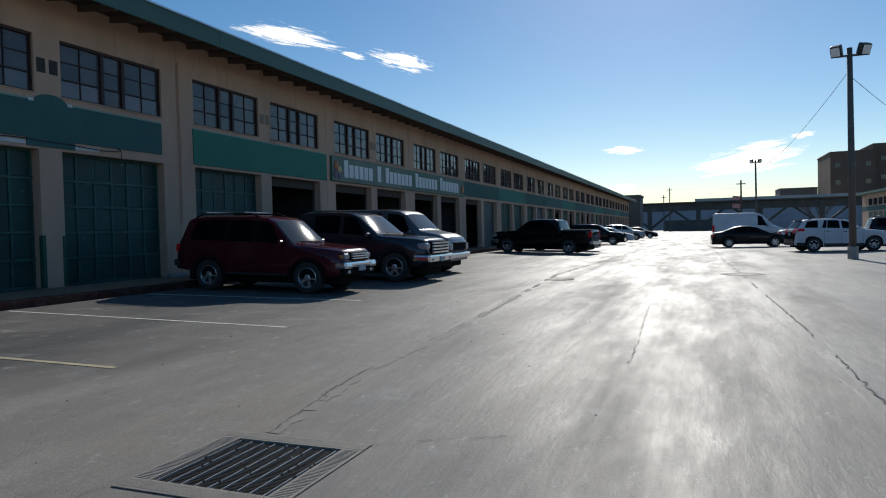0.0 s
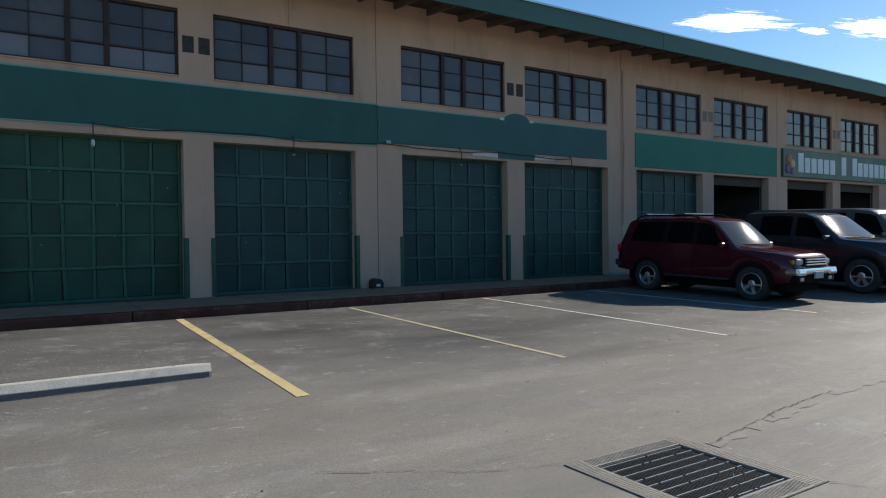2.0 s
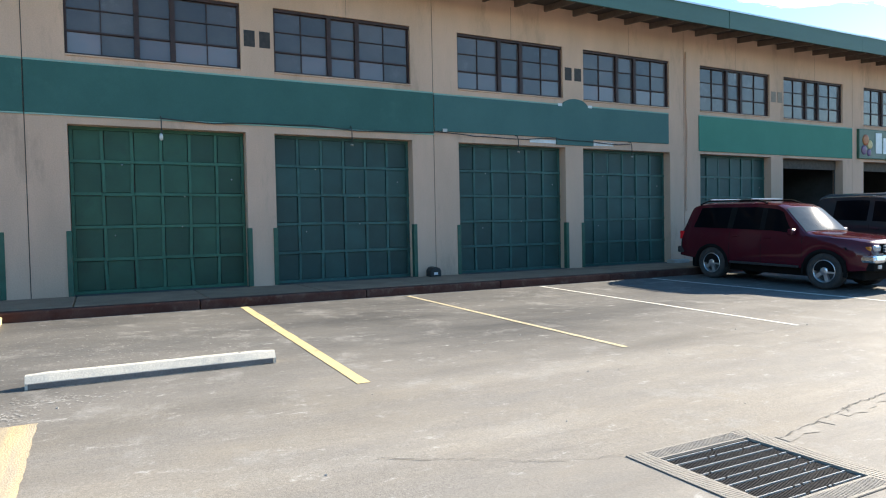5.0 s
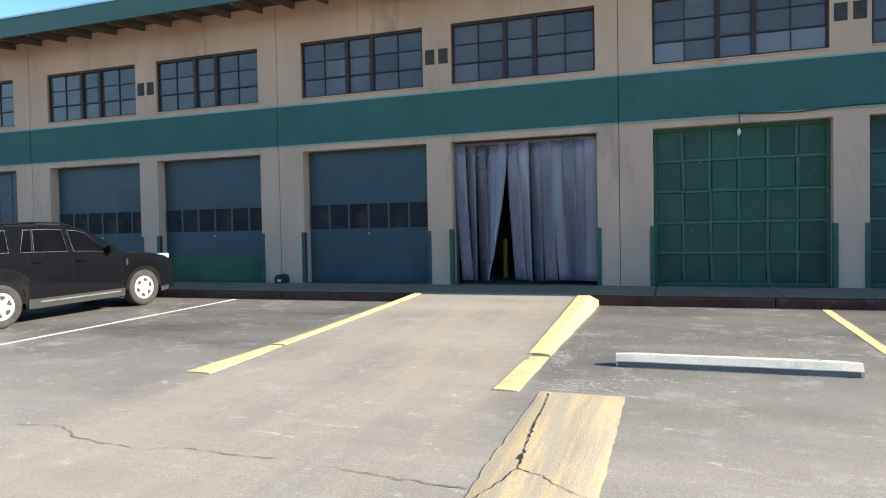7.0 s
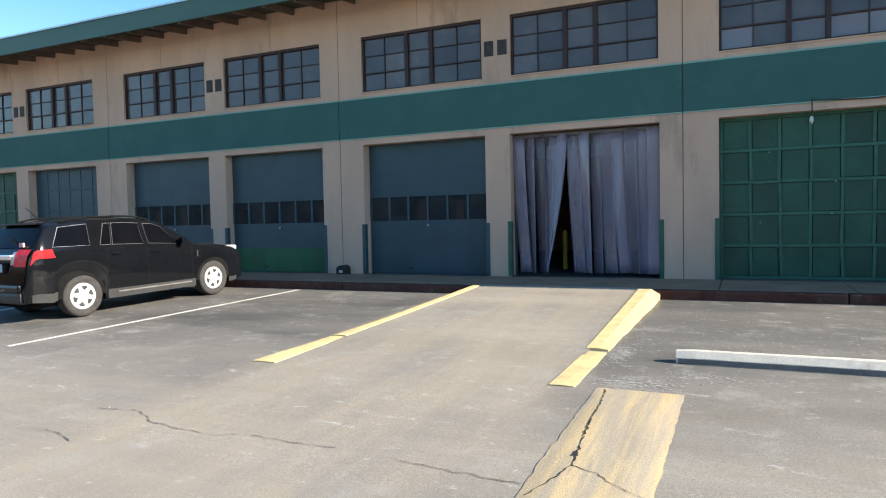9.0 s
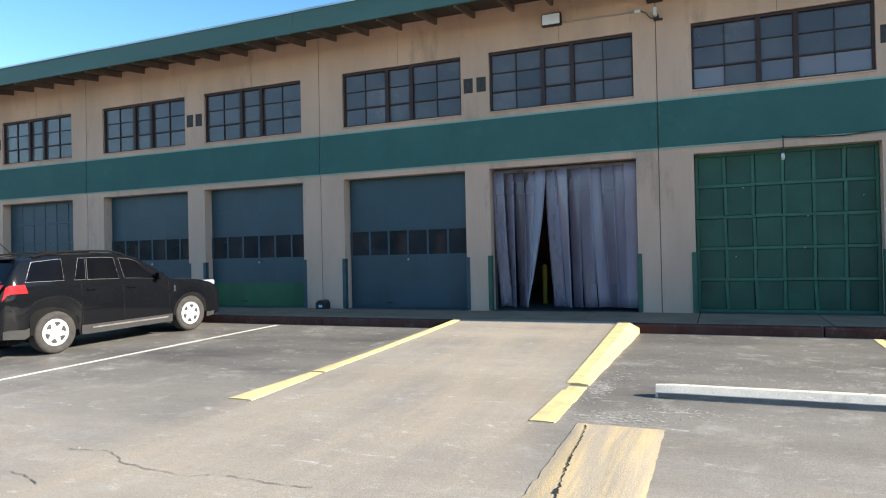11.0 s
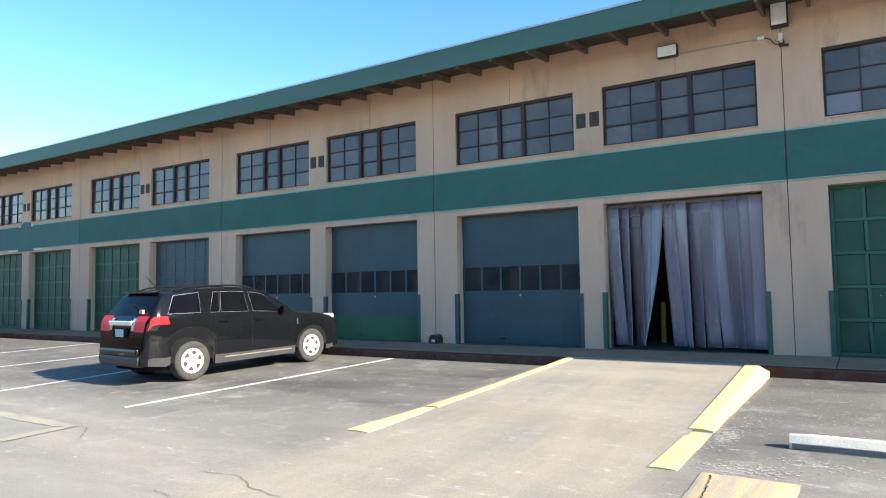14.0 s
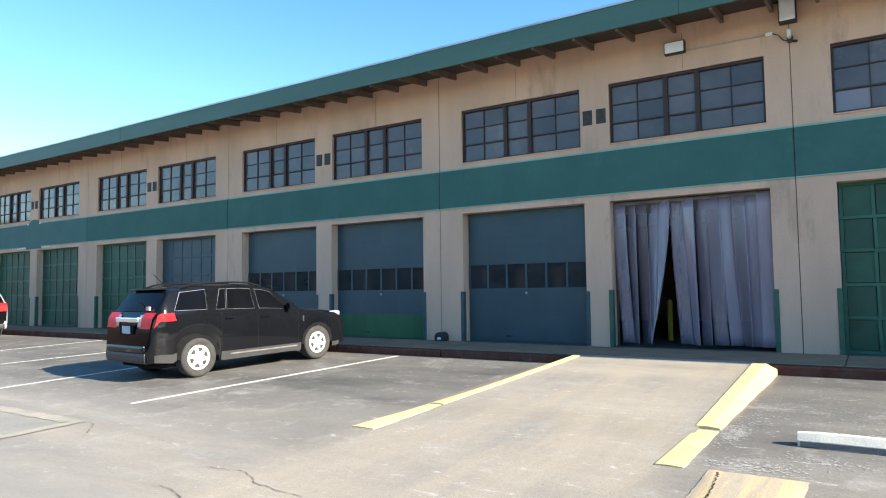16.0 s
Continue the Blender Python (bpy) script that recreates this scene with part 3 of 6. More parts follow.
def build_ground():
    bm = bmesh.new()
    xs = [-4000, -60, KERB, -9.0, -6.0, -3.5, -3.27, -2.43, 0, 20, 60, 4000]
    ys = [-4000, -200, 3.23, 4.08, 60, 300, 4000]
    g = [[bm.verts.new((x, y, gz(x))) for y in ys] for x in xs]
    for i in range(len(xs) - 1):
        for j in range(len(ys) - 1):
            if not (xs[i] == -3.27 and ys[j] == 3.23):
                bm.faces.new((g[i][j], g[i + 1][j], g[i + 1][j + 1], g[i][j + 1]))
    tagged(part("ground", bm, "asphalt"), "worn grey asphalt yard with polished driving lane", "ground", kind="structure")


def ribbon(name, points, width, mat, label, lift=0.004, jitter=0.0, step=0.12, category="marking", kind="structure", vary=0.0, broken=0.0, height=None):
    """A flat strip along points (x, y) that follows the yard's height."""
    bm = bmesh.new()
    pts = []
    for (ax, ay), (bx, by) in zip(points, points[1:]):
        n = max(1, int(math.hypot(bx - ax, by - ay) / step))
        pts += [(ax + (bx - ax) * i / n, ay + (by - ay) * i / n) for i in range(n)]
    pts.append(points[-1])
    pts = [Vector((x + rng.uniform(-jitter, jitter), y + rng.uniform(-jitter, jitter))) for x, y in pts]
    prev = None
    for i, p in enumerate(pts):
        d = (pts[min(i + 1, len(pts) - 1)] - pts[max(i - 1, 0)]).normalized()
        w = width / 2 * (1 + rng.uniform(-vary, vary))
        s = Vector((-d.y, d.x)) * w
        row = [bm.verts.new((q.x, q.y, (height(q.x, q.y) if height else gz(q.x)) + lift)) for q in (p + s, p - s)]
        if prev and not (broken and noise.noise((p.x * 1.7, p.y * 0.9, width * 30)) > 0.35 - broken):
            bm.faces.new((prev[0], prev[1], row[1], row[0]))
        prev = row
    ob = part(name, bm, mat)
    for f in ob.data.polygons:
        if f.normal.z < 0:
            f.flip()
    return tagged(ob, label, category, kind=kind)


def build_yard():
    build_ground()
    # sidewalk slabs and curb, broken by the ramp
    ramp0, ramp1 = -4.86, -1.5
    y = Y0
    root = empty("sidewalk", (0, 0, 0), "stained grey concrete sidewalk along the loading doors", "sidewalk", kind="structure")
    me = mesh_of(boxed(FACE, KERB - 0.26, 0.006, 2.044, 0.1, WALK_Z - 0.006, 0.012), "slab", "walk")
    for k in range(int((Y1 - Y0) / 2.05)):
        part("slab", me, None, root, at=(0, Y0 + k * 2.05, 0.004 * math.sin(k * 1.7)))
    for a, b in ((Y0, ramp0), (ramp1, Y1)):
        root = empty("curb", (0, 0, 0), "dark red-brown painted concrete curb with chipped edge", "curb", kind="structure")
        n = int((b - a) / 3.0) + 1
        d = (b - a) / n
        me = mesh_of(boxed(KERB - 0.26, KERB, 0.006, d - 0.006, 0.05, WALK_Z - 0.012, 0.03, 2), "curb_stone", "kerb")
        for k in range(n):
            part("curb_stone", me, None, root, at=(rng.uniform(-.012, .01), a + k * d, rng.uniform(-.008, .004)))
    # ramp up to the curtained door
    bm = bmesh.new()
    rows = []
    for i in range(25):
        x = -6.1 - i * 0.255
        h = gz(x) + 0.004 + (WALK_Z - 0.02 - gz(KERB)) * max(0.0, (-7.0 - x) / (-7.0 - KERB)) ** 1.15
        h -= 0.02 if i == 0 else 0.004 if i == 1 else 0
        if x < KERB:
            h = WALK_Z - 0.006
        rows.append([bm.verts.new((max(x, KERB - 0.27), yy, h)) for yy in (-5.0 + 0.25 * i / 24, -3.9, -2.8, -1.64)])
    for a, b in zip(rows, rows[1:]):
        for j in range(3):
            bm.faces.new((a[j], b[j], b[j + 1], a[j + 1]))
    bmesh.ops.recalc_face_normals(bm, faces=bm.faces)
    ob = part("ramp", bm, "asphalt", smooth=True)
    tagged(ob, "tan worn concrete ramp rising to the curtained doorway", "ramp", kind="structure")
    if ob.data.polygons[0].normal.z < 0:
        ob.data.flip_normals()

    # yellow ramp edges: a near flat piece and a far raised wing on either side
    def wing(x0, x1, ya0, yb0, ya1, yb1, raised):
        bm = bmesh.new()
        rows = []
        n = 14
        for i in range(n + 1):
            f = i / n
            x = x0 + (x1 - x0) * f
            up = (WALK_Z - 0.01 - gz(KERB)) * max(0.0, (-7.0 - x) / (-7.0 - KERB)) ** 1.15 if raised else 0.0
            a, b = ya0 + (ya1 - ya0) * f, yb0 + (yb1 - yb0) * f
            j = rng.uniform(-0.006, 0.006)
            g = gz(x)
            rows.append([bm.verts.new(p) for p in ((x, a, g - 0.05), (x, a, g + up + 0.012), (x, a * 0.45 + b * 0.55, g + up + 0.016), (x, b + j, g + 0.5 * up + 0.01), (x, b + j * 1.5, g - 0.05))])
        for r, s in zip(rows, rows[1:]):
            for j in range(4):
                bm.faces.new((r[j], s[j], s[j + 1], r[j + 1]))
        bm.faces.new(rows[0])
        bm.faces.new(rows[-1][::-1])
        bmesh.ops.recalc_face_normals(bm, faces=bm.faces)
        tagged(part("ramp_edge", bm, "yellow"), "yellow painted raised edge strip beside the ramp", "ramp edge", kind="structure")
    wing(-6.1, -7.58, -1.71, -1.46, -1.67, -1.43, False)
    wing(-7.68, KERB - 0.02, -1.69, -1.43, -1.68, -1.31, True)
    wing(-6.05, -7.55, -4.94, -5.27, -4.95, -5.17, False)
    wing(-7.57, KERB - 0.02, -4.94, -5.16, -4.66, -4.88, True)
    # stall lines
    for pts, w, mat, lab in (
            (((-6.06, 2.21), (-11.8, 2.19)), 0.13, "yellow", "yellow parking stall line worn at the edges"),
            (((-6.1, 5.57), (-11.7, 5.25)), 0.085, "dull_yellow", "dull yellow parking stall line worn at the edges"),
            (((-6.05, 8.72), (-11.75, 8.40)), 0.075, "pale", "pale worn parking stall line"),
            (((-6.7, 12.35), (-11.75, 11.62)), 0.10, "pale", "pale worn parking stall line"),
            (((-5.75, -9.28), (-11.75, -8.82)), 0.11, "pale", "white parking stall line on dark asphalt"),
            (((-4.3, -12.9), (-11.75, -13.2)), 0.11, "pale", "white parking stall line on dark asphalt"),
            (((-5.6, -17.1), (-11.75, -16.5)), 0.11, "pale", "white parking stall line on dark asphalt"),
            (((-6.0, -20.6), (-11.75, -20.4)), 0.11, "pale", "white parking stall line on dark asphalt")):
        ribbon("stall_line", pts, w, mat, lab, 0.005, 0.004, 0.3, vary=0.06)
    # cracks and seams
    ribbon("pavement_seam", ((-3.12, 4.28), (-3.24, 5.0), (-3.36, 5.8), (-3.48, 7.2), (-3.52, 9.2), (-3.76, 12.3), (-4.41, 21.2), (-4.0, 36), (-3.4, 62), (-3.4, 90)), 0.1, "filler",
           "pale crumbling seam in the asphalt", 0.004, 0.02, 0.11, vary=0.8, broken=0.25)
    for wide, gaps, pts in (
            (0.008, 0.25, ((-3.16, 4.28), (-3.43, 5.7), (-3.58, 7.2), (-3.6, 9.2), (-3.85, 12.4), (-4.45, 21.2), (-4.05, 36), (-3.4, 62))),
            (0.016, 0.15, ((1.26, 5.0), (1.26, 6.9), (1.27, 8.5), (1.22, 12.0), (1.11, 17.2), (1.06, 21.0), (0.81, 31.2), (0.5, 62))),
            (0.006, 0.3, ((-0.89, 4.9), (-0.94, 5.6), (-0.88, 6.3), (-0.86, 8.0), (-1.03, 13.3))),
            (0.006, 0.15, ((-4.05, -6.2), (-4.11, -5.56), (-4.19, -4.98), (-3.99, -4.59), (-3.9, -3.9), (-4.01, -3.59), (-3.99, -3.03), (-4.0, -2.5), (-3.9, -1.87), (-3.88, -1.27))),
            (0.006, 0.1, ((-3.55, -5.34), (-3.52, -5.1), (-3.43, -4.83))),
            (0.006, 0.1, ((-2.28, 4.21), (-1.9, 4.46), (-1.3, 4.75))),
            (0.005, 0.2, ((-3.44, 3.07), (-3.6, 2.6), (-4.2, 1.6))),
            (0.006, 0.2, ((-4.75, -9.3), (-4.7, -8.4), (-4.3, -7.9)))):
        ribbon("pavement_crack", pts, wide, "crack", "dark jagged crack in the asphalt", 0.007, 0.02, 0.06, vary=0.9, broken=gaps)
    ribbon("asphalt_patch", ((-4.75, -9.85), (-3.65, -9.85)), 2.4, "patch", "faded rectangular asphalt patch", 0.006, 0.0, 0.3)
    ribbon("stall_line", ((-3.75, -11.0), (-3.75, -8.75), (-4.65, -8.75), (-4.65, -11.0)), 0.2, "faded", "faded yellow outline round the asphalt patch", 0.011, 0.01, 0.2, vary=0.2)
    # worn yellow hump, cracked along one side
    def hump_top(x, y):
        e = min(1.0, 6 * min(x + 6.15, -3.05 - x) / 3.1, 5 * min(y + 1.26, -0.48 - y) / 0.78)
        return gz(x) + 0.006 + (0.022 + 0.014 * noise.noise((x * 1.6, y * 2.3, 0))) * max(e, 0.0)
    bm = bmesh.new()
    nx, ny = 40, 12
    g = []
    for i in range(nx + 1):
        row = []
        for j in range(ny + 1):
            x, y = -6.15 + 3.1 * i / nx, -1.26 + 0.78 * j / ny
            ragged = rng.uniform(-.014, .010) if j == 0 and i > 18 else rng.uniform(-.008, .008) if j in (0, ny) else 0
            row.append(bm.verts.new((x + rng.uniform(-.012, .012) * (i in (0, nx)), y + ragged, hump_top(x, y))))
        g.append(row)
    for i in range(nx):
        for j in range(ny):
            bm.faces.new((g[i][j], g[i + 1][j], g[i + 1][j + 1], g[i][j + 1]))
    tagged(part("speed_hump", bm, "pad", smooth=True), "yellow painted worn asphalt hump with a jagged crack", "speed hump", kind="structure")
    for wide, pts in ((0.010, ((-6.08, -1.16), (-5.75, -1.13), (-5.43, -1.12), (-4.9, -1.09), (-4.5, -1.06), (-4.42, -1.06))), (0.042, ((-4.46, -1.07), (-4.36, -1.05))),
                      (0.014, ((-4.38, -1.05), (-4.21, -1.04))), (0.007, ((-4.21, -1.04), (-3.91, -1.11), (-3.7, -1.2))), (0.006, ((-4.21, -1.04), (-4.12, -0.86), (-3.93, -0.66), (-3.88, -0.5)))):
        ribbon("hump_crack", pts, wide, "pit", "black jagged crack in the yellow hump", 0.004, 0.013, 0.035, vary=0.75, height=hump_top)
    # chalky crumbs broken off the ramp edge and scuffed over the stall
    bm = bmesh.new()
    for cx, cy, sx, sy, n in ((-7.6, -1.27, 0.28, 0.07, 230), (-6.4, -0.95, 0.10, 0.2, 170), (-8.6, -1.15, 0.6, 0.1, 90), (-8.9, -0.2, 0.5, 0.45, 130), (-6.8, -0.4, 0.12, 0.3, 70),
                              (-10.6, -0.6, 0.7, 0.5, 110), (-8.9, 1.1, 0.6, 0.5, 90), (-10.4, 4.0, 0.8, 1.2, 90), (-9.4, -7.3, 0.9, 0.8, 80)):
        for _ in range(2 * n):
            x, y, r = rng.gauss(cx, sx), rng.gauss(cy, sy), rng.uniform(0.003, 0.012)
            if (-1.75 < y < -1.42 and x > -12) or x < KERB + 0.05 or -5.2 < y < -1.7:
                continue
            turn = rng.uniform(0, 6)
            ring = [bm.verts.new((x + r * rng.uniform(.5, 1.2) * math.cos(turn + q), y + r * 1.8 * rng.uniform(.5, 1.2) * math.sin(turn + q), gz(x) + 0.005)) for q in (0, 1.3, 2.5, 3.7, 5)]
            bm.faces.new(ring)
    tagged(part("crumbs", bm, "flake"), "chalky pale crumbs scattered beside the ramp edge", "crumbs", kind="stuff")


def wheel_stop(at):
    """Concrete bumper bar with sloped faces and two steel pins."""
    root = empty("wheel_stop", at, "pale painted concrete wheel stop bar on the asphalt", "wheel stop")
    bm = bmesh.new()
    prof = [(-0.088, 0.0), (-0.086, 0.062), (-0.04, 0.132), (-0.025, 0.14), (0.025, 0.14), (0.04, 0.132), (0.086, 0.062), (0.088, 0.0)]
    rows = []
    for i in range(13):
        y = -1.165 + 2.33 * i / 12
        s = 0.9 if i in (0, 12) else 1.0
        rows.append([bm.verts.new((x * s, y, z * (0.93 if i in (0, 12) else 1) + rng.uniform(-.002, .002))) for x, z in prof])
    for a, b in zip(rows, rows[1:]):
        for j in range(7):
            bm.faces.new((a[j], b[j], b[j + 1], a[j + 1]))
    bm.faces.new(rows[0])
    bm.faces.new(rows[-1])
    bmesh.ops.recalc_face_normals(bm, faces=bm.faces)
    part("bar", bm, "stop", root)
    # grey sleeve paints the shade, along with scuffs, on the lower face
    part("worn_base", boxed(-0.089, 0.089, -1.14, 1.14, 0.0, 0.058, 0.004), "grime", root, "scuffed lower face with its shade painted grey")
    for y in (-0.8, 0.8):
        bm = bmesh.new()
        lathe(bm, [(0.0, 0.146), (0.016, 0.146), (0.018, 0.13)], 10, "z")
        part("pin", bm, "steel", root, at=(0, y, 0))
    return root


def drain():
    """Square catch-basin grate in a ribbed steel frame."""
    root = empty("storm_drain", (-2.85, 3.655, 0), "black steel storm drain grate in a ribbed steel frame", "drain")
    bm = bmesh.new()
    h = 0.425
    box(bm, -h, h, -h, h, -0.7, -0.66)
    for a in (-h, h):
        box(bm, min(a, a * 1.02), max(a, a * 1.02), -h, h, -0.7, -0.04)
        box(bm, -h, h, min(a, a * 1.02), max(a, a * 1.02), -0.7, -0.04)
    part("pit", bm, "pit", root)
    bm = bmesh.new()
    o = 0.575
    for x0, x1, y0, y1 in ((-o, o, h, o), (-o, o, -o, -h), (-o, -h, -h, h), (h, o, -h, h)):
        box(bm, x0, x1, y0, y1, -0.05, 0.008)
    for i in range(54):          # ribs cast into the frame
        a = -o + 0.01 + i * (2 * o - 0.02) / 53
        for b in (h + 0.02, -o + 0.02):
            box(bm, a - 0.005, a + 0.005, b, b + 0.11, 0.008, 0.0105)
            if abs(a) < h:
                box(bm, b, b + 0.11, a - 0.005, a + 0.005, 0.008, 0.0105)
    part("frame", bm, "steel", root, "ribbed worn steel frame")
    bm = bmesh.new()
    for s in (-1, 1):
        box(bm, s * o - 0.006, s * o + 0.006, -o, o, -0.01, 0.006)
        box(bm, -o, o, s * o - 0.006, s * o + 0.006, -0.01, 0.006)
    part("gap", bm, "crack", root)
    for i in range(9):
        y = -h + 0.03 + i * (2 * h - 0.06) / 8
        bm = boxed(max(y - 0.047, -h), min(y + 0.047, h), -h + 0.005, h - 0.005, -0.05, -0.014)
        bar = part("bar", bm, "grate", root)
        bm = bmesh.new()
        x = -h + 0.01
        bend = rng.uniform(-0.003, 0.003)
        while x < h - 0.03:
            if rng.random() < 0.93:
                box(bm, y - 0.0042 + bend, y + 0.0042 + bend, x, x + 0.0205, -0.02, 0.003)
            x += 0.024
        tagged(part("worn_teeth", bm, "worn_edge", bar), kind="stuff")
    me = mesh_of(boxed(-h, h, -0.0045, 0.0045, -0.03, -0.005), "cross_bar", "slat")
    for i in range(42):
        part("cross_bar", me, None, root, at=(0, -h + 0.02 + i * (2 * h - 0.04) / 41, 0))


def manhole(at, r, label):
    root = empty("manhole", at, label, "manhole")
    bm = bmesh.new()
    lathe(bm, [(r * 1.75, 0.003), (r * 1.15, 0.007), (r * 1.1, 0.007)], 28, "z")
    part("collar", bm, "filler", root)
    bm = bmesh.new()
    lathe(bm, [(r * 1.1, 0.009), (r, 0.011), (r * 0.97, 0.006), (r * 0.6, 0.009), (0.001, 0.009)], 28, "z")
    part("lid", bm, "steel", root)


def build_grit():
    """Loose stones and litter scattered over the yard."""
    bm = bmesh.new()
    for _ in range(120):
        x, y, s = rng.uniform(-11.5, 3), rng.uniform(-14, 16), rng.uniform(0.004, 0.013)
        bmesh.ops.create_cube(bm, size=s, matrix=Matrix.Translation((x, y, gz(x) + s * 0.3)) @ Matrix.Rotation(rng.uniform(0, 3), 4, (0.5, 0.3, 0.8)) @ Matrix.Diagonal((1.3, 0.9, 0.7, 1)))
    tagged(part("grit", bm, "concrete"), "loose grey grit and small stones on the asphalt", "grit", kind="stuff")


build_yard()
build_grit()
wheel_stop((-7.4, 0.505, gz(-7.4)))
drain()
manhole((1.07, 21.9, 0), 0.36, "round steel manhole cover in a pale concrete collar")
manhole((-4.12, 19.6, gz(-4.12)), 0.32, "round steel manhole cover beside the seam")


# ------------------------------------------------------------------ the long building
DOORS = ((0.661, 3.842), (4.424, 7.587))
WINS = ((0.666, 3.786), (4.461, 7.574))
DOOR_TOP, WIN0, WIN1 = 3.587, 4.855, 6.183
BAYS = range(-7, 18)


def build_walls():
    bm = bmesh.new()
    x0, x1 = FACE - 0.35, FACE
    for k in BAYS:
        s = bay(k)
        g, wide = 0.008, bay(k + 1) - bay(k)
        for a, b in ((g, DOORS[0][0]), (DOORS[0][1], DOORS[1][0]), (DOORS[1][1], wide - g)):
            box(bm, x0, x1, s + a, s + b, 0.3, DOOR_TOP)
        box(bm, x0, x1, s + g, s + wide - g, DOOR_TOP, WIN0)
        for a, b in ((g, WINS[0][0]), (WINS[0][1], WINS[1][0]), (WINS[1][1], wide - g)):
            box(bm, x0, x1, s + a, s + b, WIN0, WIN1)
        box(bm, x0, x1, s + g, s + wide - g, WIN1, 7.36)
    tagged(part("wall_front", bm, "wall"), "tan painted concrete warehouse wall with piers and openings", "wall", kind="structure")
    bm = bmesh.new()
    for k in range(-7, 19):
        y = bay(k)
        box(bm, x0 + 0.02, FACE - 0.012, y - 0.0075, y + 0.0075, 0.3, 7.34)
        for a in (2.2, 6.05):        # hairline joints over the windows
            box(bm, FACE - 0.01, FACE + 0.0015, y + a - 0.003, y + a + 0.003, WIN1 + 0.01, 6.98)
    tagged(part("wall_joint", bm, "joint"), "dark vertical movement joint between wall bays", "joint", kind="structure")
    bm = bmesh.new()
    box(bm, -26.3, -26.0, Y0, Y1, 0, 8.2)
    box(bm, -26.0, x0, Y0 - 0.3, Y0, 0, 7.8)
    box(bm, -26.0, x0, Y1, Y1 + 0.3, 0, 7.8)
    tagged(part("wall_rear", bm, "wall"), "tan painted rear and end walls", "wall", kind="structure")
    tagged(part("floor", boxed(-26.0, FACE - 0.001, Y0, Y1, 0.05, WALK_Z - 0.002), "inside"), "warehouse floor coloured dark as an unlit interior", "floor", kind="structure")
    tagged(part("ceiling", boxed(-26.0, x0 - 0.002, Y0, Y1, 4.1, 4.35), "inside"), "warehouse ceiling slab coloured dark as an unlit interior", "ceiling", kind="structure")
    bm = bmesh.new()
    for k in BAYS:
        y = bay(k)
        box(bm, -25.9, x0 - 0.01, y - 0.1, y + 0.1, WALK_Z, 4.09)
    tagged(part("partition", bm, "inside"), "partition between warehouse bays coloured dark as an unlit interior", "wall", kind="structure")
    # roof, fascia, rafters
    lip = FACE + 1.25
    bm = bmesh.new()
    v = [bm.verts.new(p) for y in (Y0 - 0.4, Y1 + 0.4) for p in ((lip - 0.06, y, 7.16), (lip - 0.06, y, 7.37), (-20, y, 8.0), (-26.6, y, 7.6), (-26.6, y, 7.4), (-20, y, 7.8))]
    for i in range(6):
        j = (i + 1) % 6
        bm.faces.new((v[i], v[j], v[6 + j], v[6 + i]))
    bm.faces.new(v[:6])
    bm.faces.new(v[6:])
    bmesh.ops.recalc_face_normals(bm, faces=bm.faces)
    tagged(part("roof", bm, "roof"), "grey low-pitched warehouse roof", "roof", kind="structure")
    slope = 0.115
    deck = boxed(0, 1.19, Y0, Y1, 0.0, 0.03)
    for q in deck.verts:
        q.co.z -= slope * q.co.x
    tagged(part("soffit", deck, "soffit", at=(FACE, 0, 7.155)), "boarded underside of the sloping eaves, coloured dark to deepen its shade", "soffit", kind="structure")
    root = empty("fascia", (0, 0, 0), "dull green painted eaves fascia boards", "fascia", kind="structure")
    me = mesh_of(boxed(lip - 0.05, lip, 0.002, 6.148, 6.89, 7.37), "fascia_board", "fascia")
    bm = boxed(lip - 0.10, lip + 0.03, 0, 6.15, 7.375, 7.40)
    box(bm, lip + 0.018, lip + 0.03, 0, 6.15, 7.355, 7.375)
    edge = mesh_of(bm, "drip_edge", "drip")
    for k in range(int((Y1 - Y0 + 0.8) / 6.15) + 1):
        sag = rng.uniform(-.01, .01)
        part("fascia_board", me, None, root, at=(rng.uniform(-.006, .006), Y0 - 0.4 + k * 6.15, sag))
        part("drip_edge", edge, None, root, at=(0, Y0 - 0.4 + k * 6.15, sag))
    bm = boxed(0, 1.19, -0.03, 0.03, -0.155, -0.003)
    for q in bm.verts:           # tails drop towards the fascia
        q.co.z -= slope * q.co.x
    me = mesh_of(bm, "rafter_tail", "rafter")
    eaves = empty("eaves", (0, 0, 0), "tan timber rafter tails under the eaves", "rafters", kind="structure")
    for k in BAYS:
        for i in range(9):
            part("rafter_tail", me, None, eaves, at=(FACE, bay(k) + 0.53 + i * PITCH / 9 + rng.uniform(-.03, .03), 7.155))


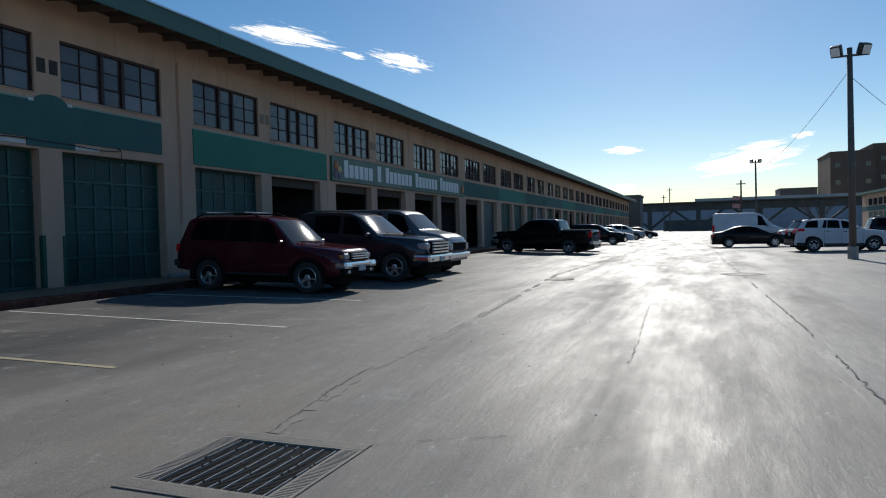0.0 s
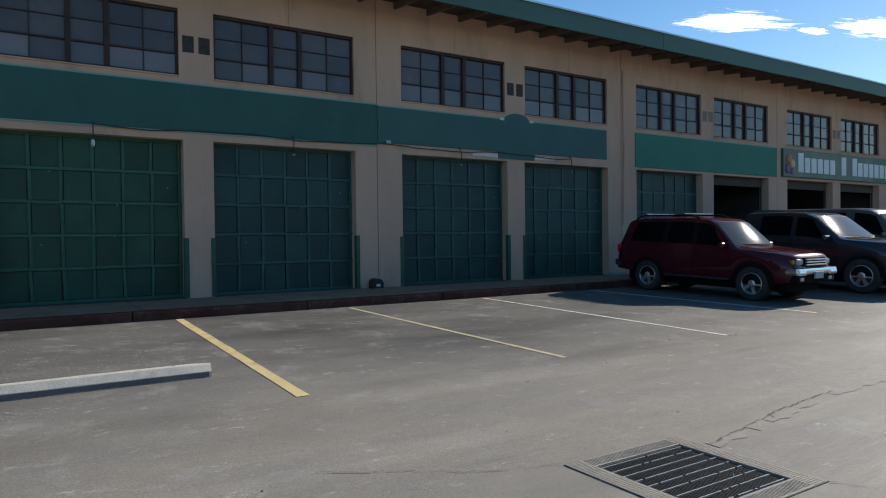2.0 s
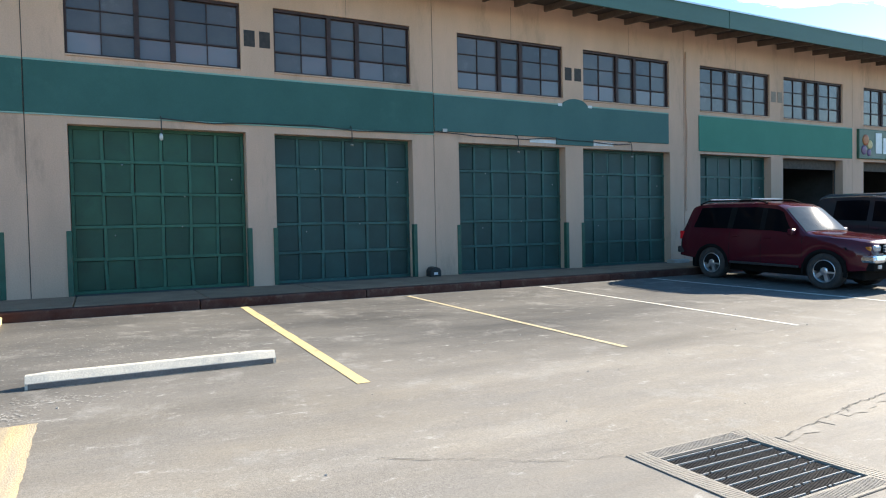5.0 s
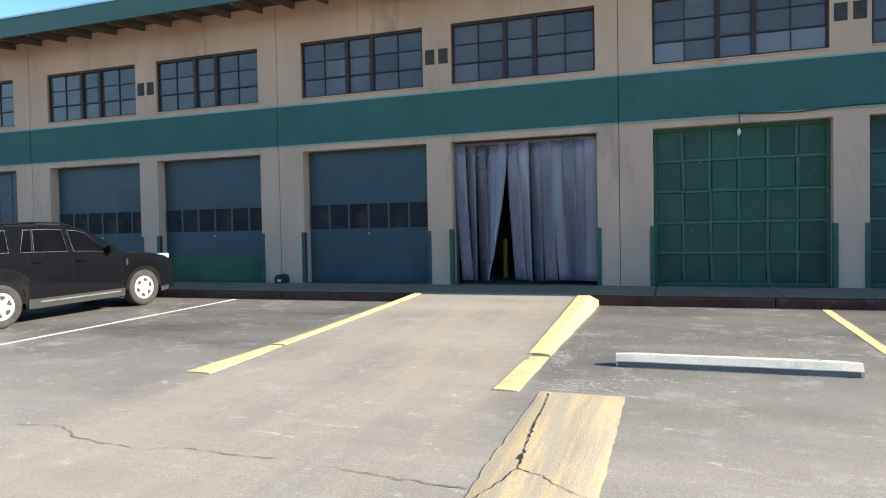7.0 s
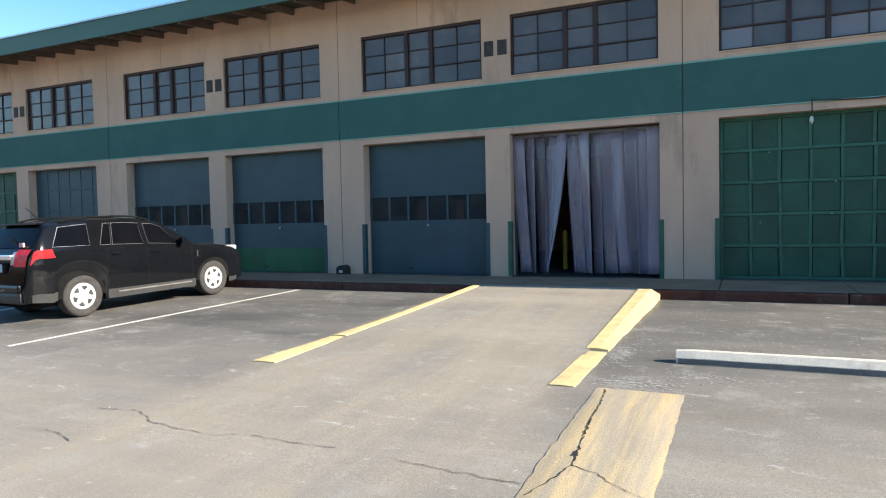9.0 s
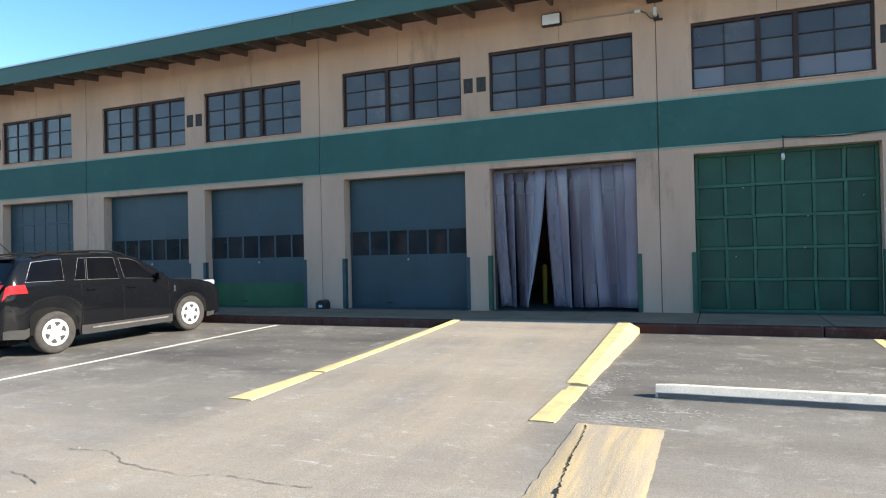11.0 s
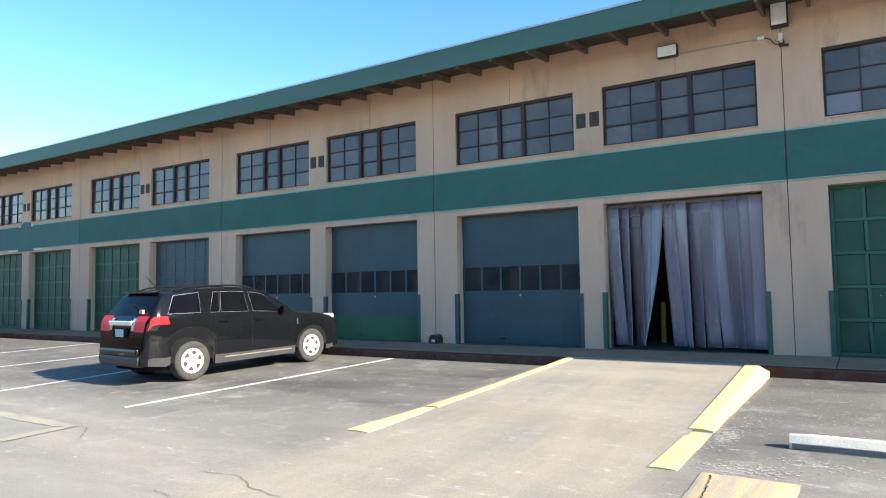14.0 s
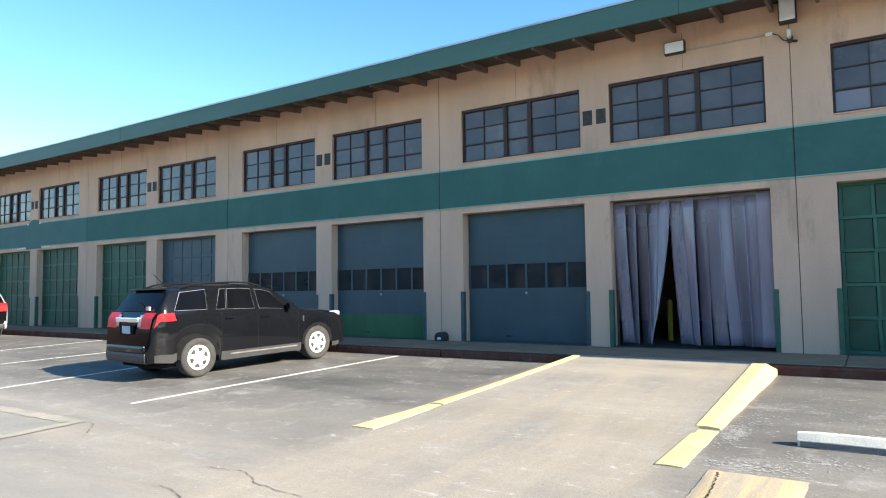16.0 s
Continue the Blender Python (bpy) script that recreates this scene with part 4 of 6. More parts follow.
def build_band():
    for k in BAYS:
        s = bay(k)
        mat = {1: "band_blue", 2: "band_green", -4: "band_blue", -5: "band_blue"}.get(k, "band" if k < 6 else ("band_green", "band", "band_blue")[k % 3])
        a, b, z0, z1 = s + 0.01, bay(k + 1) - 0.01, 3.755, 4.685
        if k == 1:
            b, z0, z1 = s + 7.52, 3.82, 4.665
        if k == 2:
            a, b, z0, z1 = s + 0.60, bay(k + 1) - 0.03, 3.665, 4.69
        if k in (3, 4):
            continue
        bm = bmesh.new()
        box(bm, FACE - 0.02, FACE + 0.03, a, b, z0, z1, 0.008)
        if k in (1, -4):           # arched hump and dropped middle
            yc = s + 4.16
            arc = [(yc + 0.42 * math.cos(t), z1 - 0.01 + 0.2 * math.sin(t)) for t in [math.pi * i / 12 for i in range(13)]]
            f = [bm.verts.new((FACE + 0.029, y, z)) for y, z in arc]
            r = [bm.verts.new((FACE - 0.02, y, z)) for y, z in arc]
            bm.faces.new(f)
            for i in range(12):
                bm.faces.new((f[i], r[i], r[i + 1], f[i + 1]))
            box(bm, FACE - 0.02, FACE + 0.028, yc - 0.62, yc + 0.6, 3.645, z0 + 0.01)
            bmesh.ops.recalc_face_normals(bm, faces=bm.faces)
        tagged(part("band", bm, mat), "teal painted plaster band between the storeys", "band", kind="structure")
        bm = bmesh.new()
        box(bm, FACE - 0.01, FACE + 0.026, a, b, z1 + 0.002, z1 + 0.035)
        if k < 1:
            box(bm, FACE - 0.01, FACE + 0.026, a, b, z0 - 0.03, z0 - 0.002)
        tagged(part("trim", bm, "mint" if k < 3 else "wall"), "pale mint weathered edge of the band", "trim", kind="structure")
        if k in (1, -4):
            bm = bmesh.new()
            for y0, y1 in ((yc - 1.45, yc - 0.63), (yc + 0.61, yc + 1.3)):
                box(bm, FACE - 0.01, FACE + 0.012, y0, y1, 3.67, 3.755)
            for y0, y1 in ((yc - 0.56, yc - 0.43), (yc + 0.43, yc + 0.56)):
                box(bm, FACE - 0.01, FACE + 0.033, y0, y1, z1 - 0.02, z1 + 0.05)
            tagged(part("primer_patch", bm, "primer"), "white primer patches under the band", "paint", kind="structure")


# windows: pair, single, pair of columns between heavy mullions, three rows
COLS = ((0.045, 0.59), (0.61, 1.16), (1.255, 1.80), (1.895, 2.48), (2.50, 3.07))
ROWS = ((0.045, 0.43), (0.462, 0.852), (0.872, 1.268))


def window_frame():
    """Steel sash: perimeter, two mullions, a heavier bar over the lowest row, thin glazing bars."""
    bm = bmesh.new()
    x0, x1 = -0.16, -0.06
    w, h, top = 3.115, WIN1 - WIN0, 1.268
    box(bm, x0, x1, 0, w, 0, 0.045)
    box(bm, x0, x1 + 0.02, 0, w, top, h)
    for a, b, d in ((0, 0.045, 0), (1.16, 1.255, 0.02), (1.80, 1.895, 0.02), (3.07, w, 0)):
        box(bm, x0, x1 + d, a, b, 0.045, top)
    for a, b in ((0.59, 0.61), (2.48, 2.50)):
        box(bm, x0 + 0.02, x1 - 0.02, a, b, 0.045, top)
    for c, d in ((0.43, 0.462), (0.852, 0.872)):
        for a, b in ((0.045, 1.16), (1.255, 1.80), (1.895, 3.07)):
            box(bm, x0 + 0.02, x1 - 0.02 + (0.015 if c < 0.5 else 0), a, b, c, d)
    return mesh_of(bm, "window_frame", "sash")


def build_windows():
    frame_me = window_frame()
    panes = {}
    for m in ("glass", "pane_low"):
        for c, (a, b) in enumerate(COLS):
            bm = boxed(-0.003, 0.003, -(b - a) / 2, (b - a) / 2, -0.198, 0.198)
            panes[m, c] = mesh_of(bm, "pane", m)
    sill = mesh_of(boxed(-0.2, 0.03, 0, 3.12, -0.03, 0.0, 0.006), "window_sill", "wall")
    count = 0
    for k in BAYS:
        for a, _ in WINS:
            count += 1
            root = empty("window_%d" % count, (FACE, bay(k) + a, WIN0), "dark steel multi-pane window above the loading door", "window", kind="structure")
            part("window_frame", frame_me, None, root)
            part("window_sill", sill, None, root, at=(0, 0, 0.002))
            for c, (p, q) in enumerate(COLS):
                for r, (u, v) in enumerate(ROWS):
                    # lowest panes of two bays carry the painted reddish reflection
                    low = r == 0 and k in (0, 1) and (c + count) % 4
                    tilt = pose(-0.11, (p + q) / 2, (u + v) / 2, 0, rng.uniform(-.5, .5), rng.uniform(-.6, .6))
                    part("pane", panes["pane_low" if low else "glass", c], None, root, at=tilt)


def door_meshes(w, h, mat, rail, window_row=None, low=None, cols=6, rows=5, stile=0.065, proud=0.03, rough=0.0):
    """Meshes of a sectional door: bars over the joints, one panel, one pane. rough: how far bars have shifted and warped."""
    bm = bmesh.new()
    cw, rh = (w - stile) / cols, (h - stile) / rows
    flush = proud < 0.01
    for i in range(cols + 1):
        rim = i in (0, cols)
        for r in range(rows):
            if r == window_row:
                continue
            lost = rough and not rim and rng.random() < 0.04       # a bar gone, its joint painted over
            y, lean = i * cw + (0 if rim else rng.uniform(-rough, rough)), 0 if rim else rng.uniform(-rough, rough) * (2 if r == 0 else 1)
            vs = box(bm, -0.03, -0.004 if flush and not rim else 0.002 if lost else proud - (0.014 if rim else 0.006), y + 0.004, y + stile - 0.004, r * rh + stile, (r + 1) * rh)
            for v in vs:
                if v.co.z < r * rh + stile + 0.01:
                    v.co.y += lean
    for r in range(rows + 1):
        rim = r in (0, rows)
        for i in range(cols):
            dz = 0 if rim else rng.uniform(-rough, rough) * 0.6
            box(bm, -0.03, -0.006 if flush and not rim else proud - (0.012 if rim else 0), i * cw, (i + 1) * cw + (stile if i == cols - 1 else 0), r * rh + 0.003 + dz, r * rh + stile - (0.003 if r < rows else 0) + dz)
    out = dict(frame=mesh_of(bm, "door_frame", rail), back=mesh_of(boxed(-0.06, -0.032, 0, w, 0, h), "backing", "joint"), panel=mesh_of(boxed(-0.03, 0.0, stile / 2 if flush else stile + 0.001, cw + stile / 2 if flush else cw - 0.001, stile - 0.015 if flush else stile + 0.001, rh + 0.015 if flush else rh - 0.001, 0.0 if flush else 0.004), "panel", mat), flush=flush, cw=cw, rh=rh, rows=rows, cols=cols,
               window_row=window_row, low=low)
    if window_row is not None:
        bm = bmesh.new()
        for i in range(cols + 1):
            box(bm, -0.03, proud + 0.006, i * cw, i * cw + stile, window_row * rh + stile, (window_row + 1) * rh)
        out["bars"] = mesh_of(bm, "window_bars", "rail_blue")
        out["pane"] = mesh_of(boxed(-0.018, -0.008, stile - 0.01, cw + 0.01, stile - 0.01, rh + 0.01), "pane", "pane_dark")
    if low:
        out["low_panel"] = mesh_of(boxed(-0.03, 0.001, stile / 2, cw + stile / 2, 0.008, rh + 0.01), "panel", low)
    return out


def garage_door(at, d, label):
    root = empty("garage_door", at, label, "garage door", "loading doors along the building")
    part("door_frame", d["frame"], None, root)
    part("backing", d["back"], None, root)
    if "bars" in d:
        part("window_bars", d["bars"], None, root)
    for r in range(d["rows"]):
        for c in range(d["cols"]):
            warp = 0.02 if d["flush"] else 1.0
            m = pose(warp * rng.uniform(-.004, .004), c * d["cw"], r * d["rh"], 0, warp * rng.uniform(-.25, .25), warp * rng.uniform(-.4, .4))
            if r == d["window_row"]:
                part("pane", d["pane"], None, root, at=m)
            else:
                part("panel", d["low_panel"] if r == 0 and d["low"] else d["panel"], None, root, at=m)
    if d["window_row"] is not None:
        bm = bmesh.new()
        lathe(bm, [(0.0, 0.05), (0.028, 0.045), (0.032, 0.02), (0.02, 0.0)], 12, "z")
        part("lock", bm, "conduit", root, "small round metal lock", at=pose(0.005, 1.60, 1.17, 0, 90, 0))
        bm = boxed(0.008, 0.05, 1.02, 1.16, 0.13, 0.16, 0.006)
        part("lift_handle", bm, "black_plastic", root)
    else:
        for y, z in ((0.9, 2.45), (1.95, 1.85), (1.95, 1.25), (0.72, 1.1), (2.88, 2.2)):       # pale bolt heads
            bm = bmesh.new()
            lathe(bm, [(0.0, 0.012), (0.012, 0.01), (0.016, 0.0)], 8, "z")
            part("bolt", bm, "conduit", root, at=pose(0.026, y + rng.uniform(-.05, .05), z, 0, 90, 0))
    return root


def build_doors():
    w, h = 3.16, DOOR_TOP - WALK_Z
    def kind_of(k):
        return dict(
            green=lambda: (door_meshes(w, h, "door_green", "rail_green", rough=0.014), "dark green panelled wooden overhead door, warped and closed"),
            teal=lambda: (door_meshes(w, h, "door_teal", "rail_teal", rough=0.011), "dark teal panelled wooden overhead door, closed"),
            blue=lambda: (door_meshes(w, h, "door_blue", "door_blue", 2, None, 6, 5, 0.05, 0.003), "blue overhead door with a row of small windows"),
            mixed=lambda: (door_meshes(w, h, "door_blue", "door_blue", 2, "door_grass", 6, 5, 0.05, 0.008), "blue overhead door with windows and a green bottom section"),
            panel_blue=lambda: (door_meshes(w, h, "door_blue", "rail_blue", None, None, 6, 5, 0.06, 0.015), "blue panelled overhead door, closed"))[k]()
    plan = {-1: ("blue", None), 0: ("green", "teal"), 1: ("teal", "teal"), 2: ("teal", None), 3: (None, None), 4: (None, None), 5: (None, "panel_blue"),
            -2: ("blue", "mixed"), -3: ("green", "panel_blue"), -4: ("green", "green"), -5: ("teal", "green"), -6: ("teal", "blue"), -7: ("teal", "teal")}
    for k in BAYS:
        pair = plan.get(k) or rng.choice((("teal", "teal"), (None, "teal"), ("teal", "panel_blue"), ("green", None)))
        for (a, b), kind in zip(DOORS, pair):
            y = bay(k) + a + (b - a - w) / 2
            if kind:
                garage_door((FACE - 0.26, y, WALK_Z), *kind_of(kind))
            else:
                bm = bmesh.new()       # rolled-up door under the lintel, with tracks
                box(bm, -0.3, -0.24, 0.02, w - 0.02, h - 0.31, h)
                box(bm, -0.30, -0.26, 0.0, 0.05, 0.0, h - 0.31)
                box(bm, -0.30, -0.26, w - 0.05, w, 0.0, h - 0.31)
                ob = part("door_track", bm, "joint", at=(FACE, y, WALK_Z))
                tagged(ob, "dark tracks and raised door edge in an open doorway", "door track", kind="structure")
    # steel guards on the lower jamb corners
    for k in range(-5, 4):
        for n, (a, b) in enumerate(DOORS):
            blue = k == -2 or (k == -1 and n == 0)
            me = mesh_of(boxed(-0.10, 0.022, -0.075, 0.014, 0, 1.2, 0.006), "corner_guard", "guard_blue" if blue else "guard")
            for side, y in ((1, a), (-1, b)):
                if k == 1 and n == 1 and side == -1:
                    continue
                m = Matrix.Translation((FACE, bay(k) + y, WALK_Z)) @ Matrix.Diagonal((1, side, 1 + rng.uniform(-.02, .02), 1))
                ob = part("corner_guard", me, None, at=m)
                tagged(ob, "blue painted steel corner guard on a door jamb" if blue else "green painted steel corner guard on a door jamb", "corner guard", "corner guards on the door jambs")


def number_bars(k, faint=False):
    y = bay(k) + 4.125
    ob = bmesh.new()
    for a in (-0.27, 0.04):
        box(ob, FACE - 0.002, FACE + 0.006, y + a, y + a + 0.22, 5.33, 5.66)
    tagged(part("number_bars", ob, "number_faint" if faint else "number"), "dark painted bay marking bars between the windows", "marking", kind="structure")


def strip_curtain():
    """Vinyl strip curtain, some strips swung aside by the wind."""
    y0, y1 = -4.70, -1.55
    root = empty("strip_curtain", (FACE - 0.2, (y0 + y1) / 2, WALK_Z), "bluish translucent vinyl strip curtain with a parted gap", "strip curtain")
    part("hanging_rail", boxed(-0.03, 0.03, -1.57, 1.57, 3.05, 3.12, 0.005), "pole", root)
    # per strip: sideways and inward swing of its foot, twist
    swing = ((0.15, 0.02, 0.1), (0.10, 0.12, 1.1), (0.08, 0.07, 0.8), (-0.10, 0.12, 1.1), (-0.36, 0.10, 0.9), (0.14, 0.02, 0.12), (0.12, 0.06, 0.9),
             (0.07, 0.05, 0.7), (0.10, 0.0, 0.2), (0.15, 0.04, -0.5), (0.11, 0.05, 0.75), (0.06, 0.02, 0.15), (0.0, 0.0, 0.05))
    n = len(swing)
    for i, (dy, dx, tw) in enumerate(swing):
        bm = bmesh.new()
        yc = -1.56 + 3.12 * (i + 0.5) / n
        half = 0.136
        rows = []
        for r in range(15):
            f = r / 14
            z = 3.09 - f * (3.02 - 0.1 * abs(dy))
            s = f ** 1.5
            ang = tw * (0.35 + 0.65 * s) + 0.1 * math.sin(3 * f + i)
            row = []
            for c in range(7):
                u = (c / 6 * 2 - 1) * half
                bow = 0.008 * (1 - (u / half) ** 2)
                row.append(bm.verts.new((dx * s - (0.03 if i % 2 else -0.03) + u * math.sin(ang) + bow + 0.02 * math.sin(5 * f + i * 1.3) * f,
                                         yc + dy * s + u * math.cos(ang), z)))
            rows.append(row)
        edge = [r[6].co.copy() for r in rows[1:]]
        for a, b in zip(rows, rows[1:]):
            for c in range(6):
                bm.faces.new((a[c], a[c + 1], b[c + 1], b[c]))
        me = mesh_of(bm, "strip", "vinyl", True)
        ob = part("strip", me, None, root)
        so = ob.modifiers.new("thick", 'SOLIDIFY')
        so.thickness = 0.004
        bm = bmesh.new()              # cut edge, coloured lighter to paint the highlight it catches
        for a, b in zip(edge, edge[1:]):
            tube(bm, a, b, 0.004, 0.004, 5, False)
        part("strip_edge", bm, "vinyl_edge", ob)


build_walls()
build_band()
build_windows()
build_doors()
for unit in (-5, -4, -3, -2, -1, 0, 1):
    number_bars(unit)
for unit in (2, 3):
    number_bars(unit, True)
strip_curtain()


def yard_sign():
    """Long shop board; its lettering is plain bars, its pictures plain shapes."""
    root = empty("shop_sign", (FACE, 31.65, 3.68), "long green shop sign with white bars and fruit shapes", "sign")
    bm = boxed(-0.02, 0.08, -8.08, 8.08, 0, 1.03, 0.01)
    part("board", bm, "sign_green", root)
    part("pale_field", boxed(0.078, 0.084, -8.05, -1.5, 0.03, 1.0), "sign_pale", root)
    y = -7.1
    for word in (6, 1, 7, 7, 7):
        for i in range(word):
            w = 0.41
            h = 0.72 if i == 0 else 0.56
            bm = boxed(0.084, 0.10, y, y + w - 0.06, 0.2, 0.2 + h)
            part("bar", bm, "sign_white", root)
            y += w + 0.038
        y += 0.4
    for yy, zz, r, m in ((-7.7, 0.65, 0.2, "sign_red"), (-7.45, 0.5, 0.16, "yellow"), (-7.8, 0.3, 0.17, "sign_purple"), (-7.5, 0.22, 0.13, "sign_purple"), (7.75, 0.45, 0.27, "sign_red")):
        bm = bmesh.new()
        bmesh.ops.create_icosphere(bm, subdivisions=2, radius=r, matrix=Matrix.Diagonal((0.15, 1, 1, 1)))
        part("fruit_shape", bm, m, root, smooth=True, at=(0.09, yy, zz))


def wall_light(y, z, w, h, d, label):
    root = empty("wall_light", (FACE, y, z), label, "wall light")
    part("housing", boxed(0, d, -w / 2, w / 2, -h / 2, h / 2, 0.015), "black_plastic", root)
    part("diffuser", boxed(d - 0.01, d + 0.025, -w / 2 + 0.02, w / 2 - 0.02, -h / 2 + 0.02, h / 2 - 0.02, 0.02, 2), "lens", root)
    return root


def door_lamp(y, bulb):
    root = empty("door_lamp", (FACE, y, 3.815), "small lamp on a bent conduit arm over a door", "lamp")
    bm = tubed([(0.0, 0, 0.0), (0.09, 0, -0.02), (0.13, 0, -0.12), (0.13, 0.005, -0.36)], 0.012)
    part("arm", bm, "cable", root)
    bm = bmesh.new()
    lathe(bm, [(0.0, 0.03), (0.05, 0.02), (0.07, 0.0), (0.065, -0.03), (0.0, -0.045)] if bulb else [(0.0, 0.03), (0.02, 0.02), (0.025, -0.02), (0.0, -0.05)], 16, "y")
    part("lamp_head", bm, "white_box" if bulb else "steel", root, smooth=True, at=(0.14, 0, -0.42))


def bait_box(y):
    root = empty("bait_station", (FACE + 0.14, y, WALK_Z), "black plastic rodent bait box against the wall", "bait box")
    bm = bmesh.new()
    pr = [(-0.13, 0), (-0.13, 0.14), (-0.09, 0.2), (-0.03, 0.225), (0.03, 0.225), (0.09, 0.2), (0.13, 0.14), (0.13, 0)]
    a = [bm.verts.new((-0.12, y, z)) for y, z in pr]
    b = [bm.verts.new((0.12, y * 1.05, z * 0.96)) for y, z in pr]
    for i in range(7):
        bm.faces.new((a[i], a[i + 1], b[i + 1], b[i]))
    bm.faces.new(a)
    bm.faces.new(b)
    bmesh.ops.recalc_face_normals(bm, faces=bm.faces)
    part("body", bm, "black_plastic", root)
    part("sticker", boxed(0.118, 0.124, -0.05, 0.05, 0.04, 0.1), "label", root)


yard_sign()
wall_light(-3.21, 6.665, 0.42, 0.26, 0.12, "white wall pack light above the windows")
wall_light(-1.10, 6.95, 0.31, 0.50, 0.2, "tall white flood light under the eaves")
ob = part("conduit", tubed([(FACE + 0.02, -2.99, 6.59), (FACE + 0.02, -1.50, 6.57)], 0.011), "conduit")
tagged(ob, "thin grey conduit between the wall lights", "conduit")
box_ob = empty("junction_box", (FACE, -1.44, 6.57), "small white junction box with a black lead", "junction box")
part("box", boxed(0, 0.06, -0.06, 0.06, -0.035, 0.035, 0.008), "white_box", box_ob)
part("lead", tubed([(0.03, 0.06, 0), (0.04, 0.16, -0.05), (0.04, 0.24, -0.17), (0.05, 0.33, -0.2)], 0.009), "cable", box_ob)
cam_ob = empty("security_camera", (FACE, -1.08, 6.385), "small black and white security camera on the wall", "camera")
part("bracket", boxed(0, 0.1, -0.05, 0.05, -0.05, 0.06, 0.01), "black_plastic", cam_ob)
part("housing", boxed(0.08, 0.24, -0.04, 0.03, 0.0, 0.16, 0.02), "white_box", cam_ob)
part("arm", tubed([(0.05, 0.0, -0.03), (0.08, 0.12, -0.06)], 0.025), "black_plastic", cam_ob)
for y, bulb in ((1.14, True), (4.98, False), (9.33, False), (13.06, False)):
    door_lamp(y, bulb)
pts = [(FACE + 0.04, 1.14 + i * 0.5, 3.77 - 0.03 * math.sin(i * 0.9) - 0.012 * (i % 3)) for i in range(25)]
tagged(part("cable", tubed(pts, 0.012, 6), "cable"), "black cable sagging along the bottom of the band", "cable")
box_ob = empty("junction_box", (FACE + 0.03, 7.31, 3.84), "small grey junction box on the band", "junction box")
part("box", boxed(0, 0.05, -0.06, 0.06, -0.04, 0.04, 0.006), "conduit", box_ob)
bait_box(6.9)
bait_box(-9.04)
bm = boxed(-0.14, 0.14, -0.3, 0.3, 0, 0.1, 0.02, 2)
tagged(part("concrete_block", bm, "concrete", at=(FACE + 0.35, 14.55, WALK_Z)), "loose grey concrete block beside the door", "block")
for y in (-2.95, -4.05):
    root = empty("bollard", (FACE - 2.2, y, WALK_Z), "yellow steel bollard inside the doorway", "bollard")
    bm = bmesh.new()
    lathe(bm, [(0.06, 0), (0.06, 0.9), (0.045, 0.95), (0.0, 0.97)], 16, "z")
    part("post", bm, "bollard", root, smooth=True)
# pipe and damage strip at the far pier
ob = part("drain_pipe", tubed([(FACE + 0.03, 15.26, 6.5), (FACE + 0.03, 15.26, 4.85), (FACE + 0.05, 15.28, 4.25), (FACE + 0.03, 15.28, 3.85), (FACE + 0.03, 15.25, 1.9)], 0.025), "wall")
tagged(ob, "thin tan pipe running down the pier", "pipe")


